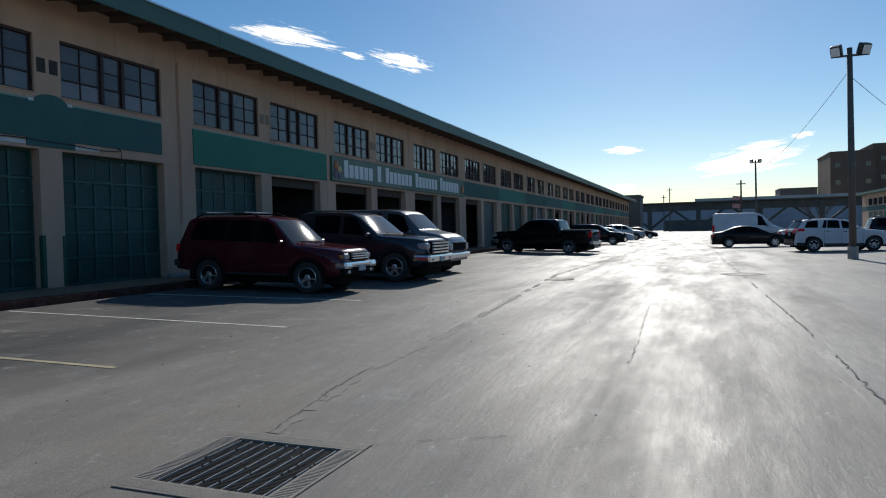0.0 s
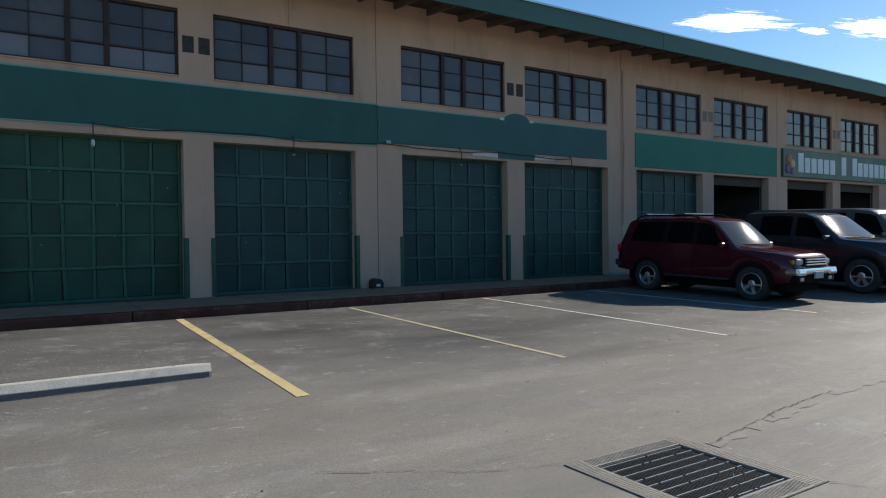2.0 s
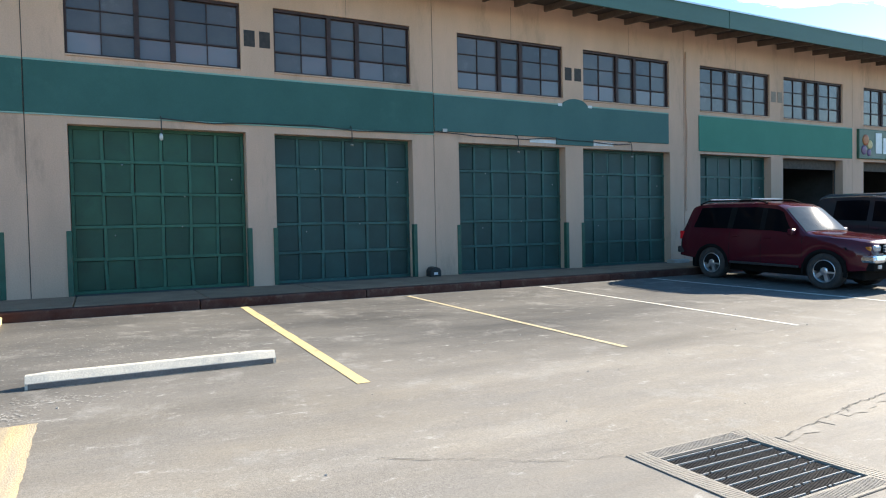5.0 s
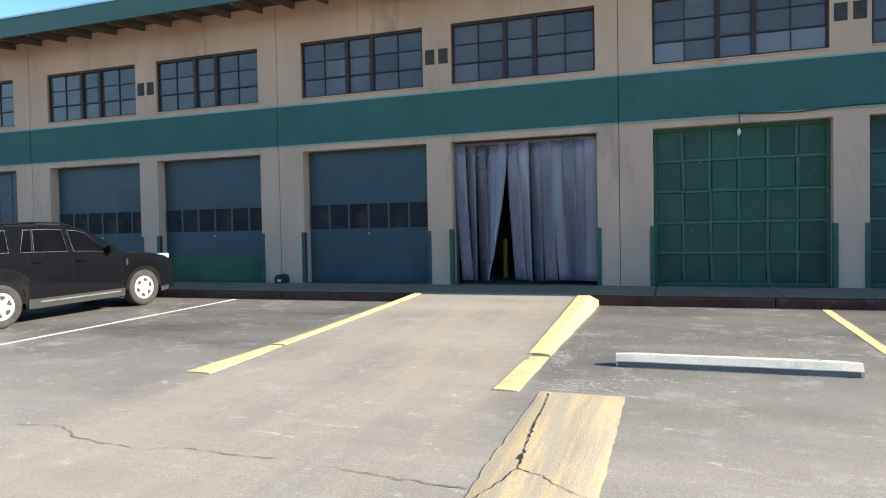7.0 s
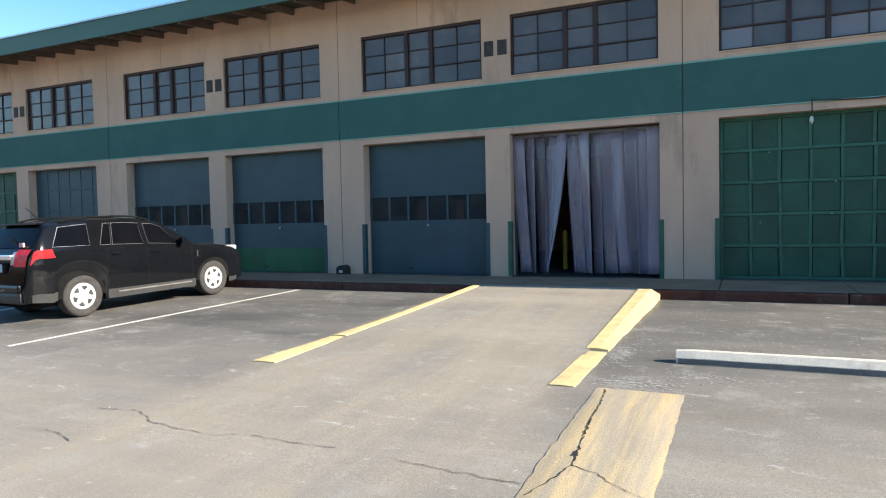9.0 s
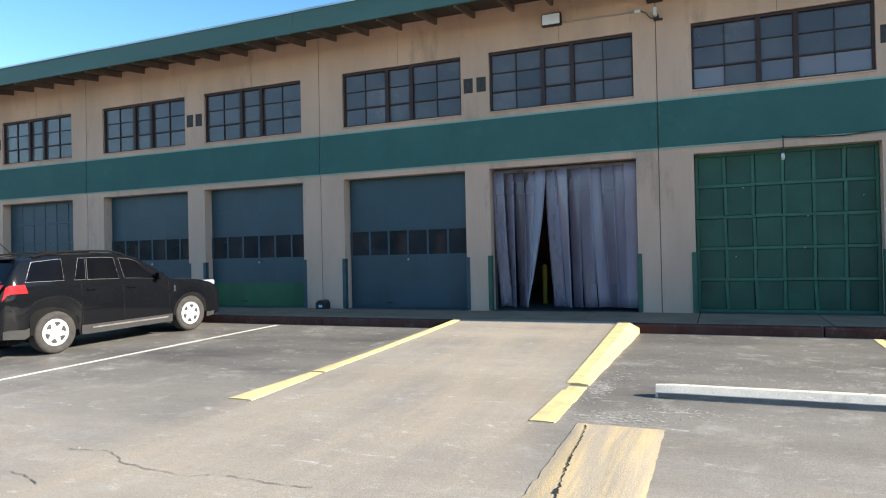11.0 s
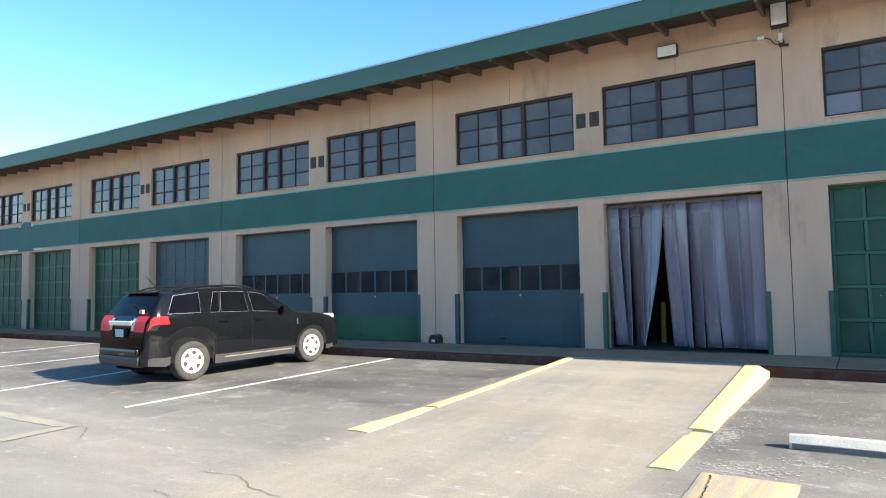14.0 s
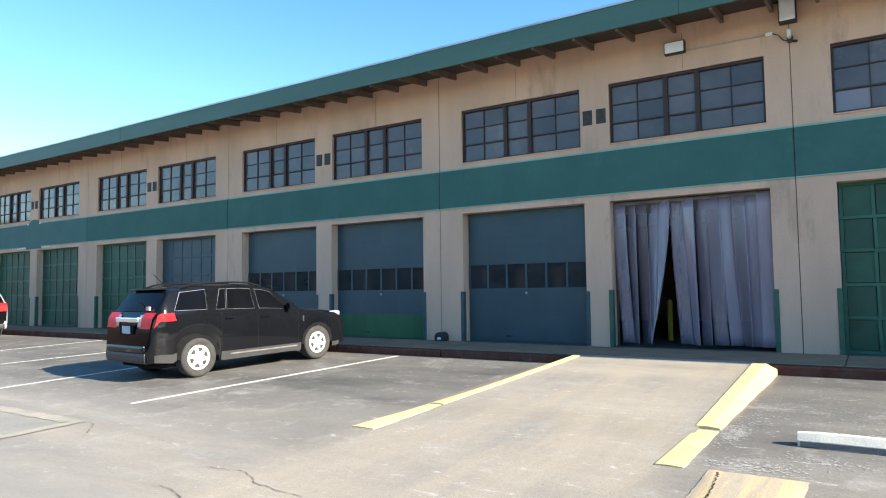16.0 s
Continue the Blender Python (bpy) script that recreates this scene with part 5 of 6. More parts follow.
# ------------------------------------------------------------------ vehicles
def build_wheel(parent, x, y, r, w, style, side):
    """Wheel with tyre, rim and lugs; its outer face looks along side * y."""
    root = new("wheel")
    root.parent = parent
    root.matrix_basis = Matrix.Translation((x, y, r)) @ Matrix.Diagonal((1, side, 1, 1))
    bm = bmesh.new()
    ri = r * 0.63
    lathe(bm, [(ri, -w / 2), (r * 0.93, -w / 2), (r * 0.985, -w * 0.42), (r, -w * 0.3), (r, w * 0.3), (r * 0.985, w * 0.42), (r * 0.93, w / 2), (r * 0.8, w * 0.53), (ri, w * 0.44)], 36)
    bmesh.ops.recalc_face_normals(bm, faces=bm.faces)
    part("tyre", bm, "tyre", root, smooth=True)
    bm = bmesh.new()
    lathe(bm, [(ri, w * 0.44), (ri * 0.96, w * 0.46), (ri * 0.9, w * 0.40), (ri * 0.86, w * 0.1)], 36)
    if style == "holes":
        lathe(bm, [(ri * 0.92, w * 0.415), (ri * 0.75, w * 0.43), (ri * 0.3, w * 0.435), (0.001, w * 0.44)], 36)
    else:
        n = 5 if style == "five" else 6
        for i in range(n):
            a = 2 * math.pi * i / n
            d, t = Vector((math.cos(a), 0, math.sin(a))), Vector((-math.sin(a), 0, math.cos(a)))
            p = [bm.verts.new(d * q + t * u + Vector((0, h, 0))) for q, u, h in
                 ((ri * .2, .034, w * .41), (ri * .2, -.034, w * .41), (ri * .92, -.042, w * .42), (ri * .92, .042, w * .42),
                  (ri * .2, .034, w * .2), (ri * .2, -.034, w * .2), (ri * .92, -.042, w * .2), (ri * .92, .042, w * .2))]
            for q in ((0, 1, 2, 3), (0, 3, 7, 4), (1, 5, 6, 2)):
                bm.faces.new([p[j] for j in q])
        lathe(bm, [(ri * 0.36, w * 0.25), (ri * 0.34, w * 0.43), (ri * 0.2, w * 0.47), (0.001, w * 0.47)], 20)
    part("rim", bm, {"holes": "rim_white"}.get(style, "rim"), root)
    if style == "holes":
        for i in range(6):
            bm = bmesh.new()
            a = 2 * math.pi * i / 6 + 0.3
            d, t = Vector((math.cos(a), 0, math.sin(a))), Vector((-math.sin(a), 0, math.cos(a)))
            f = [bm.verts.new(d * (ri * q) + t * u + Vector((0, w * 0.445, 0))) for q, u in ((.42, 0), (.7, .062), (.8, .03), (.8, -.03), (.7, -.062))]
            bm.faces.new(f)
            part("vent", bm, "hub_dark", root)
    else:
        bm = bmesh.new()
        lathe(bm, [(ri * 0.9, w * 0.15), (0.001, w * 0.15)], 24)
        part("brake_disc", bm, "hub_dark", root)


def vehicle(name, label, category, at, v, paint, wheel="six", extras=()):
    """A road vehicle lofted from its side profile. Lengths run from the front bumper; x points forward."""
    root = empty(name, at, label, category)
    L, W, r = v["L"], v["W"], v["r"]
    af, ar = v["axles"]
    sill, tumble = v.get("sill", 0.3), v.get("tumble", 0.28)

    def low(s):
        z = lerp(s, v["low"]) if "low" in v else sill
        for a in (af, ar):
            d, rr = abs(s - a), r + 0.065
            if d < rr:
                z = max(z, r + math.sqrt(rr * rr - d * d) - 0.02)
        return z

    def section(s):
        t = lerp(s, v["top"])
        b = min(lerp(s, v["belt"]), t - 0.05)
        z0 = min(low(s), b - 0.06)
        h = W / 2 * lerp(s, v.get("plan", ((0, .80), (.06, .88), (.25, .95), (.6, .985), (1.2, 1), (L - 1, 1), (L - .3, .965), (L - .08, .92), (L, .86))))
        rh = h - 0.055 - max(0.0, t - b - 0.05) * tumble
        return [(h * .965, z0), (h * .995, z0 + .3 * (b - z0)), (h, z0 + .72 * (b - z0)), (h - .022, b), (rh, t - .045), (rh - .09, t - .012), (rh * .45, t - .002), (0, t)]

    def pt(s, w, out=0.0):
        p = section(s)
        i = min(int(w), 6)
        f = w - i
        (ya, za), (yb, zb) = p[i], p[i + 1]
        return Vector((L / 2 - s, ya + (yb - ya) * f + out, za + (zb - za) * f))

    n = int(L / 0.045)
    ss = [L * i / n for i in range(n + 1)]
    bm = bmesh.new()
    rows = []
    for s in ss:
        p = section(s)
        rows.append([bm.verts.new((L / 2 - s, y, z)) for y, z in p] + [bm.verts.new((L / 2 - s, -y, z)) for y, z in p[-2::-1]])
    for a, b in zip(rows, rows[1:]):
        for j in range(len(a) - 1):
            bm.faces.new((a[j], a[j + 1], b[j + 1], b[j]))
    bm.faces.new(rows[0])
    bm.faces.new(rows[-1][::-1])
    bmesh.ops.recalc_face_normals(bm, faces=bm.faces)
    me = mesh_of(bm, "body", paint, True)
    me.set_sharp_from_angle(angle=radians(32))
    part("body", me, None, root)
    bm = boxed(-L / 2 + 0.25, L / 2 - 0.2, -W / 2 + 0.24, W / 2 - 0.24, 0.22, 0.62, 0.03)
    for a in (af, ar):
        for y in (-W / 2 + 0.03, W / 2 - 0.3):
            box(bm, L / 2 - a - r - 0.06, L / 2 - a + r + 0.06, y, y + 0.27, r, r + 0.5)
    part("underbody", bm, "under", root)

    def patch(pname, a0, a1, b0, b1, w0, w1, mat, out=0.005, sides=(1, -1), lab="", parent=root):
        """A panel on the body side, between a0..a1 along its foot and b0..b1 along its head."""
        for sd in sides:
            bm = bmesh.new()
            nx, nz = max(2, int((a1 - a0) / 0.08)), 4
            g = []
            for j in range(nz + 1):
                f = j / nz
                lo, hi = a0 + (b0 - a0) * f, a1 + (b1 - a1) * f
                g.append([bm.verts.new(Vector((1, sd, 1)) * pt(lo + (hi - lo) * i / nx, w0 + (w1 - w0) * f, out)) for i in range(nx + 1)])
            for j in range(nz):
                for i in range(nx):
                    bm.faces.new((g[j][i], g[j][i + 1], g[j + 1][i + 1], g[j + 1][i]))
            bmesh.ops.recalc_face_normals(bm, faces=bm.faces)
            part(pname, bm, mat, parent, lab, True)

    def top_patch(pname, s0, s1, mat, inset=0.05, lift=0.008):
        bm = bmesh.new()
        g = []
        for i in range(9):
            s = s0 + (s1 - s0) * i / 8
            p = section(s)
            y = p[4][0] - inset
            g.append([bm.verts.new((L / 2 - s + (lift * (1 if s < L / 2 else -1)), y * u, p[7][1] + lift - (0.03 * abs(u) ** 3))) for u in (-1, -.8, -.4, 0, .4, .8, 1)])
        for a, b in zip(g, g[1:]):
            for j in range(6):
                bm.faces.new((a[j], a[j + 1], b[j + 1], b[j]))
        bmesh.ops.recalc_face_normals(bm, faces=bm.faces)
        part(pname, bm, mat, root, smooth=True)

    def end_patch(pname, s0, s1, y0, y1, mat, out=0.008, lab="", sides=(1, -1)):
        """A panel laid on the sloping front or back of the body, between y0 and y1 of its half width."""
        for sd in sides:
            bm = bmesh.new()
            g = []
            for i in range(7):
                s = s0 + (s1 - s0) * i / 6
                p = section(s)
                lim = p[3][0] - 0.01
                g.append([bm.verts.new((L / 2 - s + out * (1 if s < L / 2 else -1), sd * min(y0 + (y1 - y0) * u / 4, lim), p[7][1] + 0.002)) for u in range(5)])
            for a, b in zip(g, g[1:]):
                for j in range(4):
                    bm.faces.new((a[j], a[j + 1], b[j + 1], b[j]))
            bmesh.ops.recalc_face_normals(bm, faces=bm.faces)
            part(pname, bm, mat, root, lab, True)

    top_patch("windshield", *v["screen"], "screen_glass")
    if "rear_glass" in v:
        top_patch("rear_window", *v["rear_glass"], "auto_glass", 0.06)
    for a0, a1, b0, b1 in v["windows"]:
        if v.get("chrome_line"):
            patch("window_trim", a0 - .006, a1 + .006, b0 - .006, b1 + .006, 3.106, 3.892, "bright_line", 0.004)
        patch("side_window", a0, a1, b0, b1, 3.12, 3.88, "auto_glass", 0.009)
    for s in v["cuts"]:
        patch("door_gap", s - .005, s + .005, s - .005, s + .005, 0.25, 3.0, "under", 0.003)
    for s in v["handles"]:
        for sd in (1, -1):
            q = pt(s, 2.55)
            part("door_handle", boxed(q.x - .09, q.x + .09, min(sd * q.y, sd * (q.y + .035)), max(sd * q.y, sd * (q.y + .035)), q.z - .015, q.z + .015, .008), v.get("handle_mat", paint), root)
    for a in (af, ar):
        for sd in (1, -1):
            build_wheel(root, L / 2 - a, sd * (W / 2 - v["tw"] / 2 - 0.01), r, v["tw"], wheel, sd)
            if v.get("flare"):
                bm = bmesh.new()
                for k in range(14):
                    t0, t1 = math.pi * (k / 14 * 1.1 - 0.05), math.pi * ((k + 1) / 14 * 1.1 - 0.05)
                    ra, rb = r + 0.045, r + 0.10
                    q = [bm.verts.new((L / 2 - a + R * math.cos(t), sd * (W / 2 + o), r + R * math.sin(t) - 0.02)) for t in (t0, t1) for R, o in ((ra, 0.012), (rb, -0.004))]
                    bm.faces.new((q[0], q[1], q[3], q[2]))
                part("wheel_flare", bm, "under", root)
    for s, z, sz in v["mirrors"]:
        for sd in (1, -1):
            y = pt(s, 3.0).y
            a, b = sorted((sd * (y + 0.02), sd * (y + 0.02 + sz)))
            part("mirror", boxed(L / 2 - s - 0.05, L / 2 - s + 0.07, a, b, z, z + 0.14, 0.045, 3), v.get("mirror_mat", paint), root)
    if v.get("rails"):
        s0, s1, zo = v["rails"]
        for sd in (1, -1):
            ps = []
            for i in range(9):
                s = s0 + (s1 - s0) * i / 8
                q = pt(s, 4.6)
                ps.append((q.x, sd * q.y, q.z + (0.01 if i in (0, 8) else zo)))
            part("roof_rail", tubed(ps, 0.017), v.get("rail_mat", "under"), root)
    if v.get("cladding"):
        patch("cladding", af + r + .1, ar - r - .1, af + r + .1, ar - r - .1, 0.02, 0.62, v["cladding"], 0.012)
        patch("sill_strip", af + r + .2, ar - r - .3, af + r + .2, ar - r - .3, 0.36, 0.46, "grime", 0.017)
    # boxes fixed to either end: name, material, distance from the front, spans, mirrored or not
    for pname, mat, s0, s1, y0, y1, z0, z1, twin, bev in v["ends"]:
        for sd in ((1, -1) if twin else (1,)):
            a, b = sorted((sd * y0, sd * y1))
            part(pname, boxed(L / 2 - s1, L / 2 - s0, a, b, z0, z1, bev, 2), mat, root)
    for args in v.get("panels", ()):
        end_patch(*args)
    for args in v.get("side_panels", ()):
        patch(*args)
    for fn in extras:
        fn(root, part, patch, pt, L, W)
    return root


def bar_grille(s0, y, z0, z1, n, mat):
    return [("grille_bar", mat, s0, s0 + .05, -y, y, z0 + (z1 - z0) * i / n, z0 + (z1 - z0) * (i + .55) / n, False, .006) for i in range(n)]


CROSSOVER = dict(
    L=4.71, W=1.85, r=.365, tw=.24, axles=(.93, 3.79), sill=.27, tumble=.30,
    top=((0, .62), (.03, .84), (.10, .95), (.35, 1.03), (.8, 1.09), (1.2, 1.135), (1.38, 1.17), (2.0, 1.58), (2.25, 1.67), (2.8, 1.72), (3.6, 1.72), (4.15, 1.67), (4.27, 1.63), (4.56, 1.22), (4.62, 1.13), (4.67, .88), (4.71, .58)),
    belt=((0, .79), (.9, 1.03), (1.4, 1.10), (2.6, 1.15), (3.6, 1.19), (4.5, 1.22)),
    low=((0, .32), (.4, .24), (1.4, .25), (3.2, .25), (4.2, .3), (4.71, .36)),
    screen=(1.40, 1.99), rear_glass=(4.29, 4.54),
    windows=((1.66, 2.42, 2.08, 2.44), (2.54, 3.16, 2.55, 3.08), (3.20, 3.40, 3.12, 3.24), (3.60, 4.24, 3.56, 4.07)),
    chrome_line=True, cuts=(1.46, 2.48, 3.30), handles=(2.30, 3.12), handle_mat="black", mirrors=((1.74, 1.14, .15),),
    rails=(2.3, 4.0, .045), cladding="trim_grey",
    panels=(("tailgate", 4.636, 4.705, 0.0, .9, "gate", .004), ("tail_lamp", 4.548, 4.655, .44, .9, "tail_red", .016), ("reverse_lamp", 4.575, 4.65, .35, .45, "lamp_clear", .02)),
    side_panels=(("tail_lamp", 4.22, 4.62, 4.26, 4.55, 2.45, 3.02, "tail_red", .012), ("bumper_corner", 4.22, 4.62, 4.22, 4.62, .02, .6, "trim_grey", .014),
                 ("front_corner", .28, .50, .28, .50, .02, .5, "trim_grey", .014)),
    ends=[("bumper", "black_plastic", 4.5, 4.75, -.72, .72, .33, .53, False, .06), ("bumper_step", "black", 4.55, 4.755, -.70, .70, .53, .66, False, .05),
          ("tailgate_bar", "chrome", 4.58, 4.70, -.42, .42, 1.065, 1.155, False, .02),
          ("plate_recess", "under", 4.60, 4.700, -.24, .24, .84, 1.02, False, .01), ("number_plate", "plate", 4.60, 4.708, -.15, .15, .86, 1.0, False, .004),
          ("head_lamp", "lamp_clear", .15, .5, .50, .80, .90, 1.02, True, .04), ("grille", "under", -.01, .1, -.5, .5, .64, .96, False, .03),
          ("spoiler", "black", 4.10, 4.34, -.58, .58, 1.64, 1.67, False, .012), ("roof_pod", "black", 2.75, 2.95, -.35, .35, 1.71, 1.75, False, .015)])

BOXY_SUV = dict(
    L=4.56, W=1.74, r=.37, tw=.26, axles=(.87, 3.56), sill=.42, tumble=.24,
    top=((0, .66), (.03, .92), (.12, 1.02), (.4, 1.07), (1.15, 1.13), (1.3, 1.16), (1.85, 1.68), (2.0, 1.75), (2.5, 1.80), (3.85, 1.79), (4.18, 1.74), (4.26, 1.69), (4.47, 1.14), (4.51, 1.05), (4.56, .6)),
    belt=((0, .8), (.9, 1.02), (1.3, 1.08), (2.6, 1.10), (4.4, 1.13)),
    low=((0, .45), (.4, .40), (1.4, .40), (3.2, .40), (4.0, .45), (4.56, .5)),
    screen=(1.32, 1.84), rear_glass=(4.24, 4.44),
    windows=((1.50, 2.22, 1.84, 2.22), (2.34, 3.02, 2.34, 2.98), (3.16, 4.12, 3.14, 3.98)),
    cuts=(1.34, 2.28, 3.08), handles=(2.12, 2.92), mirrors=((1.52, 1.08, .17),),
    rails=(2.3, 4.1, .06), rail_mat="under", flare=True,
    side_panels=(("pillar", 2.215, 2.345, 2.215, 2.345, 3.12, 3.88, "under", .007), ("pillar", 3.015, 3.165, 2.975, 3.145, 3.12, 3.88, "under", .007)),
    panels=(("hood_seam", .10, 1.25, .60, .612, "under", .002),),
    ends=[("bumper", "chrome", -.09, .42, -.80, .80, .60, .74, False, .05), ("lower_bumper", "under", -.05, .4, -.76, .76, .42, .60, False, .05),
          ("rear_bumper", "trim_grey", 4.3, 4.62, -.80, .80, .56, .72, False, .04),
          ("head_lamp", "lamp_clear", .0, .20, .42, .66, .80, .92, True, .04), ("indicator", "amber", .04, .22, .67, .745, .81, .90, True, .03),
          ("rack_bar", "rim", 2.72, 2.76, -.55, .55, 1.85, 1.875, False, .01), ("rack_bar", "rim", 3.82, 3.86, -.55, .55, 1.845, 1.87, False, .01),
          ("bumper_guard", "chrome", -.10, .3, .45, .80, .58, .70, True, .05), ("fog_lamp", "lamp_clear", -.065, 0, .5, .64, .47, .55, True, .02),
          ("grille", "under", -.03, .08, -.40, .40, .77, .95, False, .02), ("number_plate", "plate", -.115, -.08, -.16, .16, .52, .66, False, .004),
          ("running_board", "trim_grey", 1.4, 3.05, .80, .90, .40, .45, True, .015), ("tail_lamp", "tail_red", 4.4, 4.545, .66, .8, .9, 1.1, True, .02)]
    + bar_grille(-.06, .40, .79, .95, 3, "chrome"))

PICKUP = dict(
    L=5.9, W=2.03, r=.41, tw=.28, axles=(.95, 4.63), sill=.46, tumble=.22,
    top=((0, .78), (.03, 1.08), (.12, 1.19), (.4, 1.24), (1.35, 1.30), (1.5, 1.33), (2.15, 1.85), (2.35, 1.92), (2.9, 1.96), (3.8, 1.94), (3.98, 1.87), (4.13, 1.38), (4.2, 1.36), (5.84, 1.36), (5.9, 1.25)),
    belt=((0, .9), (.9, 1.12), (1.5, 1.22), (2.6, 1.25), (4.0, 1.28), (5.9, 1.30)),
    low=((0, .5), (.4, .44), (1.5, .46), (4.0, .46), (5.2, .5), (5.9, .6)),
    screen=(1.52, 2.13), windows=((1.75, 2.55, 2.16, 2.56), (2.68, 3.52, 2.68, 3.5)),
    cuts=(1.55, 2.62, 3.62, 4.16), handles=(2.46, 3.42), mirrors=((1.72, 1.22, .26),),
    ends=[("bumper", "chrome", -.10, .42, -.98, .98, .56, .76, False, .05), ("lower_bumper", "under", -.05, .42, -.92, .92, .40, .56, False, .05),
          ("head_lamp", "lamp_clear", .0, .30, .64, .94, .90, 1.09, True, .05), ("grille", "under", -.05, .08, -.62, .62, .78, 1.14, False, .02),
          ("rear_bumper", "chrome", 5.8, 6.02, -.95, .95, .55, .72, False, .03), ("bed_cover", "under", 4.25, 5.82, -.84, .84, 1.34, 1.375, False, .01),
          ("number_plate", "plate", -.125, -.09, -.15, .15, .56, .70, False, .004), ("tail_lamp", "tail_red", 5.75, 5.91, .84, .985, .95, 1.28, True, .02),
          ("fog_lamp", "lamp_clear", -.115, -.05, .62, .78, .59, .68, True, .02)]
    + bar_grille(-.075, .62, .80, 1.14, 4, "chrome"))

PASSENGER_VAN = dict(
    L=5.7, W=2.0, r=.38, tw=.25, axles=(.85, 4.28), sill=.42, tumble=.16,
    top=((0, .72), (.03, 1.05), (.15, 1.20), (.4, 1.30), (.95, 1.40), (1.08, 1.45), (1.6, 1.95), (1.8, 2.05), (2.3, 2.10), (5.3, 2.08), (5.55, 2.0), (5.66, 1.4), (5.7, .7)),
    belt=((0, .9), (.9, 1.18), (1.5, 1.28), (5.7, 1.30)),
    screen=(1.09, 1.60), windows=((1.30, 2.20, 1.62, 2.20), (2.45, 3.5, 2.45, 3.5), (3.65, 5.2, 3.65, 5.2)),
    cuts=(1.15, 2.32, 3.58), handles=(2.1,), mirrors=((1.32, 1.28, .22),),
    ends=[("bumper", "chrome", -.08, .4, -.93, .93, .50, .68, False, .05), ("grille", "under", -.04, .08, -.58, .58, .76, 1.02, False, .03),
          ("head_lamp", "lamp_clear", -.01, .25, .60, .90, .78, .98, True, .03), ("rear_bumper", "under", 5.6, 5.78, -.9, .9, .5, .66, False, .03)])

SEDAN = dict(
    L=4.75, W=1.82, r=.325, tw=.22, axles=(.92, 3.70), sill=.22, tumble=.42,
    top=((0, .5), (.04, .66), (.15, .76), (.9, .93), (1.25, .98), (2.05, 1.36), (2.4, 1.43), (2.9, 1.44), (3.4, 1.36), (4.1, 1.08), (4.55, 1.02), (4.7, .92), (4.75, .5)),
    belt=((0, .62), (1.0, .86), (1.6, .90), (3.6, .95), (4.7, .95)),
    screen=(1.28, 2.03), rear_glass=(3.42, 4.02), windows=((1.6, 2.45, 2.08, 2.46), (2.56, 3.42, 2.56, 3.22)),
    cuts=(1.5, 2.5, 3.45), handles=(2.36, 3.3), mirrors=((1.62, .92, .14),),
    ends=[("head_lamp", "lamp_clear", .06, .42, .55, .84, .60, .72, True, .03), ("tail_lamp", "tail_red", 4.5, 4.735, .5, .84, .74, .9, True, .03),
          ("bumper", "under", -.01, .2, -.6, .6, .3, .45, False, .03), ("number_plate", "plate", 4.72, 4.765, -.2, .2, .6, .72, False, .004)])

CARGO_VAN = dict(
    L=6.0, W=2.05, r=.36, tw=.24, axles=(1.0, 4.75), sill=.36, tumble=.12,
    top=((0, .7), (.04, .95), (.2, 1.1), (.9, 1.38), (1.05, 1.45), (1.8, 2.25), (2.1, 2.45), (2.6, 2.58), (5.75, 2.6), (5.95, 2.5), (6.0, .8)),
    belt=((0, .8), (.9, 1.15), (1.5, 1.3), (6.0, 1.32)),
    screen=(1.08, 1.82), windows=((1.45, 2.3, 1.95, 2.3),), cuts=(1.3, 2.42, 3.7), handles=(2.2,), mirrors=((1.4, 1.3, .22),),
    ends=[("bumper", "under", -.03, .4, -.9, .9, .36, .58, False, .05), ("head_lamp", "lamp_clear", .05, .5, .7, .98, .85, 1.08, True, .03),
          ("rear_bumper", "under", 5.9, 6.06, -.95, .95, .38, .55, False, .03), ("tail_lamp", "tail_red", 5.85, 6.01, .92, 1.0, .9, 1.5, True, .02)])


def parked(x, y, heading, nose=None):
    """A pose on the yard; cars square to the building lean with its slope."""
    slope = math.degrees(math.atan(0.0308)) if -12 < x < -4 else 0.0
    lean = -slope * -math.cos(radians(heading))
    return Matrix.Translation((x, y, gz(x))) @ Matrix.Rotation(radians(heading), 4, 'Z') @ Matrix.Rotation(radians(lean), 4, 'Y')


def crossover_extras(root, part, patch, pt, L, W):
    part("antenna", tubed([(-1.72, -0.3, 1.68), (-1.97, -0.3, 1.93)], 0.006), "under", root)
    part("wiper", tubed([(-2.10, 0.0, 1.44), (-2.17, -0.3, 1.34)], 0.012), "under", root)
    part("sticker", boxed(-2.205, -2.17, -0.57, -0.45, 1.275, 1.345), "flag_red", root, "red and white rear window sticker", at=None)
    part("spare_trim", boxed(1.02, 1.06, -0.932, -0.915, 0.85, 0.98, 0.008), "chrome", root)


vehicle("suv", "black crossover suv with white wheels parked nose to the building", "car", parked(-9.41, -11.30, 174.3), CROSSOVER, "black", "holes", (crossover_extras,))
vehicle("suv", "dark maroon boxy suv with chrome bumper and roof rails", "car", parked(-9.87, 13.80, 2.0), BOXY_SUV, "maroon", "five")
vehicle("pickup_truck", "charcoal grey pickup truck with chrome grille bars", "truck", parked(-10.02, 17.65, 1.0), PICKUP, "charcoal", "six")
vehicle("passenger_van", "dark grey full-size passenger van beside the pickup", "van", parked(-10.45, 20.9, 0.0), PASSENGER_VAN, "slate", "six")
vehicle("pickup_truck", "black crew cab pickup parked nose to the building", "truck", parked(-8.54, 38.4, 174.0), PICKUP, "black", "six")
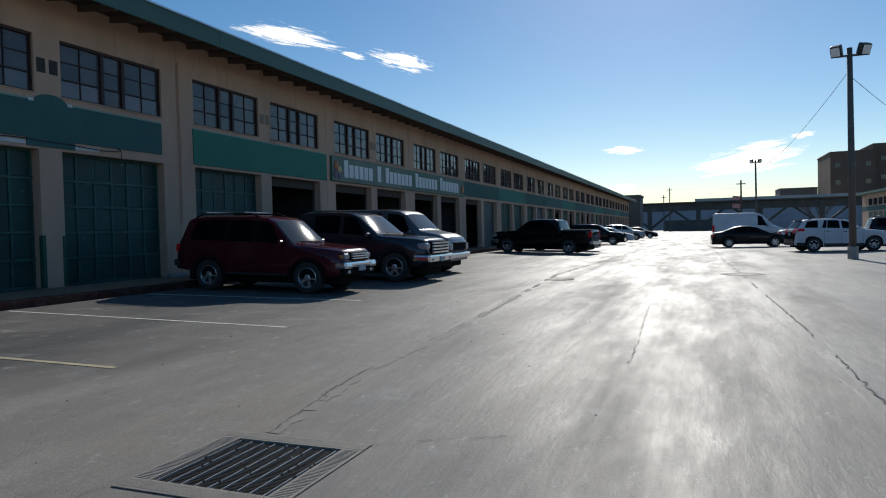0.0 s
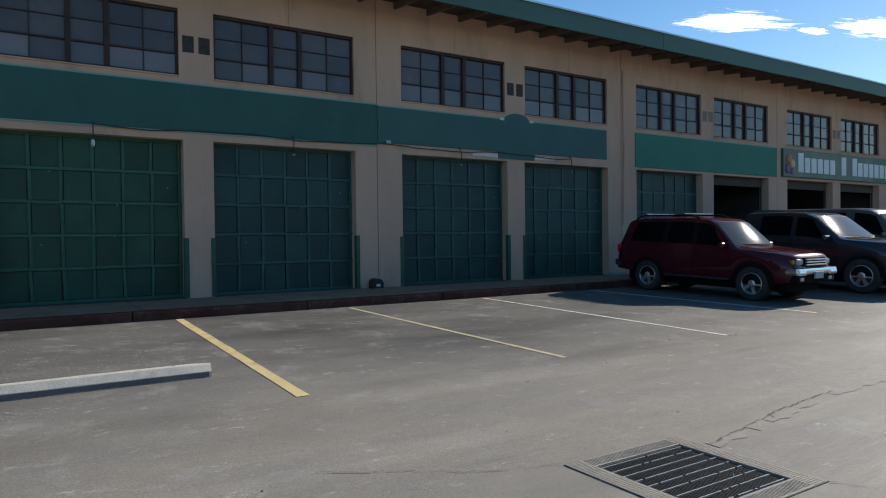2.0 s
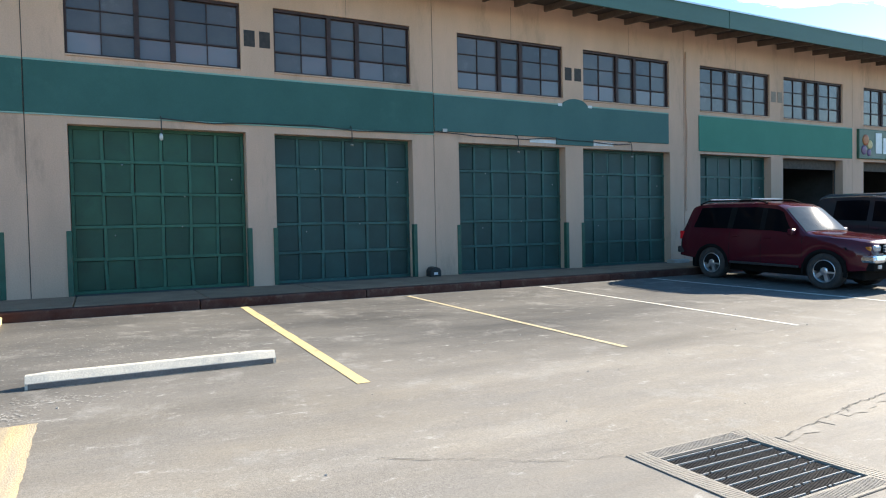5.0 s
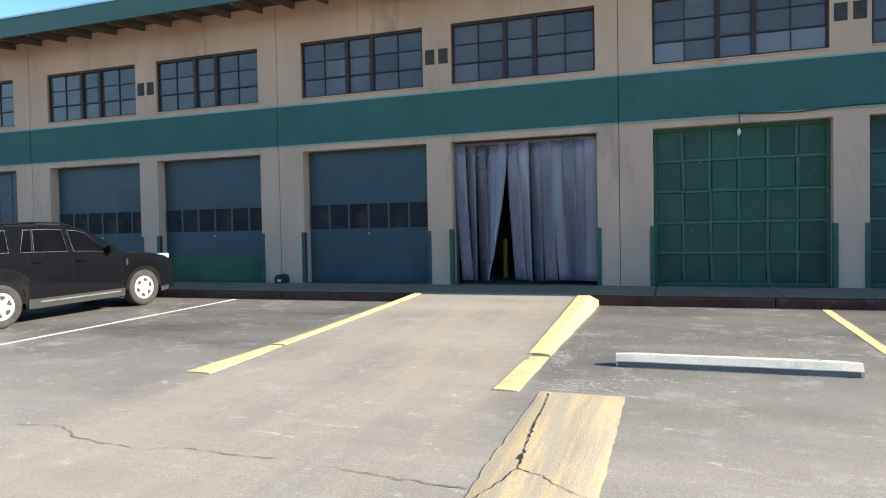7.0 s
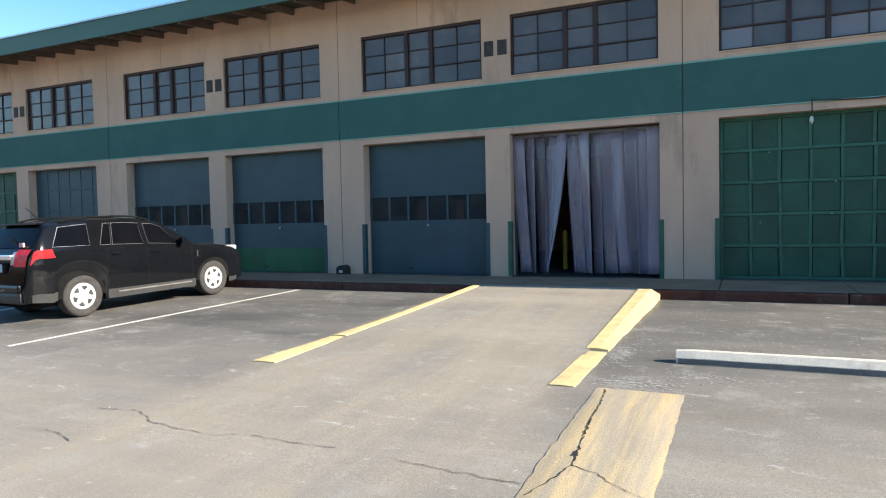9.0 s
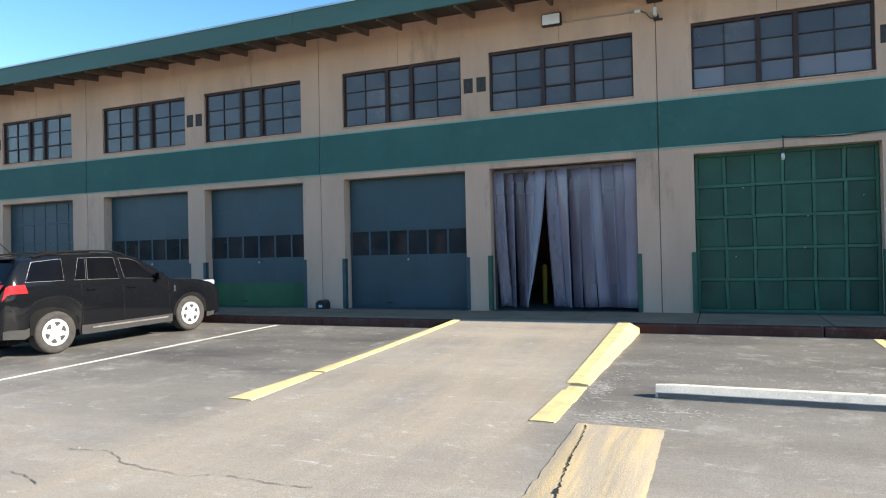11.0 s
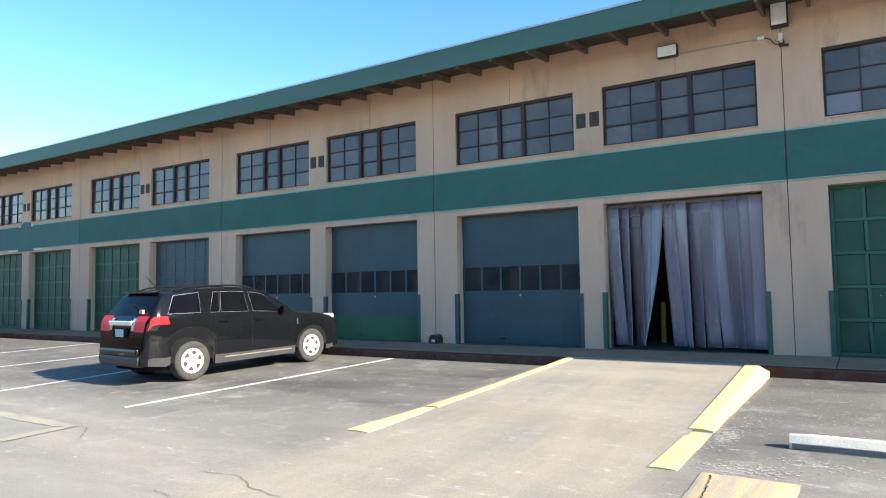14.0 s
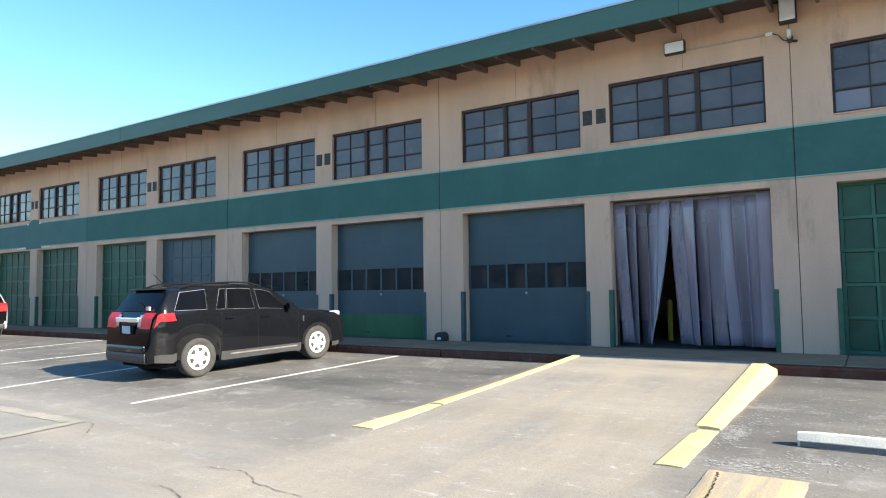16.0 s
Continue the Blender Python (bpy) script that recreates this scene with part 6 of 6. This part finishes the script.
vehicle("car", "silver sedan parked beyond the black pickup", "car", parked(-8.33, 42.2, 2.0), SEDAN, "silver", "six")
vehicle("suv", "black suv parked further along the row", "car", parked(-8.29, 57.5, 0.0), CROSSOVER, "black", "six")
vehicle("car", "white sedan in the far row", "car", parked(-8.5, 67.5, 0.0), SEDAN, "white", "six")
vehicle("suv", "silver suv in the far row", "car", parked(-8.21, 78.0, 0.0), CROSSOVER, "silver", "six")
vehicle("car", "dark sedan at the far end of the row", "car", parked(-7.55, 90.0, 0.0), SEDAN, "navy", "six")
vehicle("suv", "white crossover suv parked by the light pole", "car", parked(6.64, 40.4, 12.0), CROSSOVER, "white", "six")
vehicle("car", "black sedan parked across the yard", "car", parked(2.98, 49.2, 3.0), SEDAN, "navy", "six")
vehicle("cargo_van", "white high-roof cargo van parked across the yard", "van", parked(3.99, 66.0, 0.0), CARGO_VAN, "white", "six")
vehicle("car", "silver sedan behind the black sedan", "car", parked(7.9, 57.5, 0.0), SEDAN, "silver", "six")
vehicle("suv", "dark suv behind the white crossover", "car", parked(12.14, 50.0, 0.0), BOXY_SUV, "navy", "five")
vehicle("suv", "silver suv parked along the curb", "car", parked(-10.28, -27.45, 270.0), CROSSOVER, "silver", "six")


# ------------------------------------------------------------------ poles, wires, distance
def light_pole(x, y, h, label):
    root = empty("light_pole", (x, y, 0), label, "light pole")
    bm = bmesh.new()
    tube(bm, (0, 0, 0), (-0.06, 0, h), 0.14, 0.10, 14)
    part("pole", bm, "pole", root, smooth=True)
    part("cross_arm", boxed(-0.55, 0.45, -0.04, 0.04, h - 0.35, h - 0.27, 0.01), "pole", root)
    for sx in (-0.52, 0.42):
        bm = bmesh.new()
        box(bm, -0.2, 0.2, -0.22, 0.12, -0.26, 0.2, 0.06, 2)
        head = part("flood_head", bm, "black_plastic", root, at=pose(sx, -0.05, h - 0.06, 25, 0, 25 if sx > 0 else -25))
        part("glass", boxed(-0.16, 0.16, -0.235, -0.215, -0.2, 0.15, 0.005), "lens", head)
    bm = bmesh.new()
    tube(bm, (0, 0, 0), (0, 0, 0.5), 0.2, 0.2, 14)
    part("base", bm, "concrete", root)
    return root


light_pole(5.67, 31.2, 8.5, "brown steel yard light pole with two flood heads")
light_pole(6.8, 95.0, 9.8, "tall steel yard light pole in the distance")
for x, y, h in ((-7.93, 200.0, 12.6), (-9.77, 205.0, 10.8), (6.34, 120.0, 8.9)):
    root = empty("utility_pole", (x, y, 0), "dark wooden utility pole in the distance", "utility pole")
    bm = bmesh.new()
    tube(bm, (0, 0, 0), (0, 0, h), 0.17, 0.12, 8)
    part("pole", bm, "bark", root)
    part("cross_arm", boxed(-0.7, 0.7, -0.06, 0.06, h - 0.7, h - 0.55), "bark", root)
for a, b in ((4.4, 5.1), (5.7, 6.4)):        # pennants tied to the last pole
    bm = bmesh.new()
    g = [[bm.verts.new((-1.3 + 0.24 * i2, 0.08 * math.sin(i2 * 1.3), z - 0.03 * i2)) for i2 in range(6)] for z in (a, b)]
    for j in range(5):
        bm.faces.new((g[0][j], g[0][j + 1], g[1][j + 1], g[1][j]))
    part("pennant", bm, "flag_red", root, "red and white pennant")
for a, b, sag in (((5.6, 31.2, 7.6), (6.74, 95, 8.8), 0.9), ((5.6, 31.2, 7.4), (25, 80, 8.5), 0.8), ((-7.9, 200, 12.2), (40, 205, 12.5), 0.6)):
    pts = [Vector(a).lerp(Vector(b), i / 16) - Vector((0, 0, sag * 4 * (i / 16) * (1 - i / 16))) for i in range(17)]
    tagged(part("wire", tubed(pts, 0.012, 5), "cable"), "thin black overhead wire", "wire")


def viaduct():
    root = empty("viaduct", (-2.4, 230, 0), "dark steel viaduct crossing behind the yard", "bridge")
    part("girder", boxed(-75, 120, -2, 2, 6.6, 9.0), "girder", root)
    part("deck", boxed(-75, 120, -4, 4, 9.0, 9.35), "girder", root)
    part("parapet", boxed(1, 120, -4.2, -3.9, 9.35, 10.2), "parapet", root)
    for x in (-13, 2, 20, 37, 55, -32):
        part("pier", boxed(x - 0.7, x + 0.7, -1.2, 1.2, 0, 6.6), "girder", root)
        for s in (-1, 1):
            bm = bmesh.new()
            tube(bm, (x, 0, 0.8 if s > 0 else 1.2), (x + s * 7.5, 0, 6.8), 0.4, 0.4, 6)
            part("brace", bm, "girder", root)


def far_block(name, label, x0, x1, y0, y1, h, mat, floors=0, bays=0):
    root = empty(name, ((x0 + x1) / 2, (y0 + y1) / 2, 0), label, "building")
    w, d = (x1 - x0) / 2, (y1 - y0) / 2
    part("wall", boxed(-w, w, -d, d, 0, h), mat, root)
    part("roof", boxed(-w - 0.2, w + 0.2, -d - 0.2, d + 0.2, h, h + 0.5), mat, root)
    for f in range(floors):
        for b in range(bays):
            cx = -w + (b + 0.5) * 2 * w / bays
            z = h * (f + 0.45) / (floors + 0.3)
            part("window", boxed(cx - 0.9, cx + 0.9, -d - 0.06, -d + 0.1, z, z + 1.8), "pane_dark", root)
    return root


viaduct()
far_block("warehouse", "pale blue-grey metal warehouse behind the viaduct", -49, 59, 262, 290, 7.4, "shed")
far_block("brick_building", "tall dark brown brick building in the distance", 48.3, 63.8, 300, 330, 29.0, "brick", 4, 3)
far_block("brick_building", "taller brown brick tower block behind", 63.3, 117, 302, 335, 31.5, "brick", 4, 8)
far_block("brick_building", "grey stone building behind the viaduct", 33.5, 48.5, 332, 350, 17.0, "brick_pale", 3, 4)
far_block("rooftop_block", "dark block at the end of the long building", -17.8, -13.4, 166, 176, 8.9, "girder")
# added, never in view: hides the bright south horizon from glossy car paint
far_block("unseen_reflection_block", "plain brown block added out of view to darken reflections", -12, 46, -126, -112, 13.0, "brick")
far_block("loading_shed", "dark low loading shed under the viaduct", -10.3, 11.7, 222, 226, 3.0, "girder")


def opposite_row():
    """The matching long building across the yard."""
    root = empty("warehouse_row", (33, 40, 0), "tan two-storey warehouse row across the yard", "building")
    part("wall", boxed(0, 10, -150, 128, 0, 7.3), "wall", root)
    part("roof", boxed(-1, 10.5, -150.5, 128.5, 7.3, 7.75), "fascia", root)
    part("band", boxed(-0.04, 0.01, -150, 128, 3.8, 4.75), "band", root)
    pane = mesh_of(boxed(-0.05, 0.02, -1.5, 1.5, 4.95, 6.3), "window", "pane_dark")
    door = mesh_of(boxed(-0.03, 0.02, -1.6, 1.6, 0.4, 3.6), "door", "door_teal")
    for i in range(66):
        y = -148 + i * 4.1 + 2
        part("window", pane, None, root, at=(0, y, 0))
        part("door", door, None, root, at=(0, y, 0))


opposite_row()


def bare_tree(x, y, h):
    root = empty("tree", (x, y, 0), "bare leafless street tree with dark limbs", "tree")
    rr = random.Random(3)
    bm = bmesh.new()
    tube(bm, (0, 0, 0), (0.1, 0, h * 0.35), 0.2, 0.14, 9)
    part("trunk", bm, "bark", root, smooth=True)
    bm = bmesh.new()

    def grow(p, d, ln, r, depth):
        q = p + d * ln
        tube(bm, p, q, r, r * 0.65, 5, False)
        if depth:
            for _ in range(3):
                nd = (d + Vector((rr.uniform(-.8, .8), rr.uniform(-.8, .8), rr.uniform(-.1, .5)))).normalized()
                grow(q, nd, ln * 0.68, r * 0.62, depth - 1)
    for i in range(5):
        a = i * 1.26
        grow(Vector((0.1, 0, h * 0.33)), Vector((math.cos(a), math.sin(a), 0.9)).normalized(), h * 0.24, 0.09, 4)
    part("limbs", bm, "bark", root)


bare_tree(16.15, 112, 5.6)

# clouds: bearing (x/y), slope (z/y), half sizes in metres at the cloud's distance, lean
for cx, cz, w, h, lean in ((-0.665, 0.352, 400, 85, -9), (-0.44, 0.282, 270, 75, -14), (-0.53, 0.302, 110, 26, -12), (-0.092, 0.1135, 165, 36, -2),
                           (0.075, 0.090, 400, 120, 8), (-0.095, 0.058, 150, 40, 0), (0.14, 0.118, 90, 25, 4)):
    d = Vector((cx - 0.0105, 1, cz)).normalized()
    p = Vector((0, 0, 1.6)) + d * 3000
    bm = bmesh.new()
    vs = [bm.verts.new(q) for q in ((-1, -1, 0), (1, -1, 0), (1, 1, 0), (-1, 1, 0))]
    bm.faces.new(vs)
    q = (-d).to_track_quat("Z", "Y").to_matrix().to_4x4()
    ob = part("cloud", bm, "cirrus", at=Matrix.Translation(p) @ q @ Matrix.Rotation(radians(lean), 4, 'Z') @ Matrix.Diagonal((w, h, 1, 1)))
    tagged(ob, "thin white wispy cirrus cloud", "cloud", kind="structure")
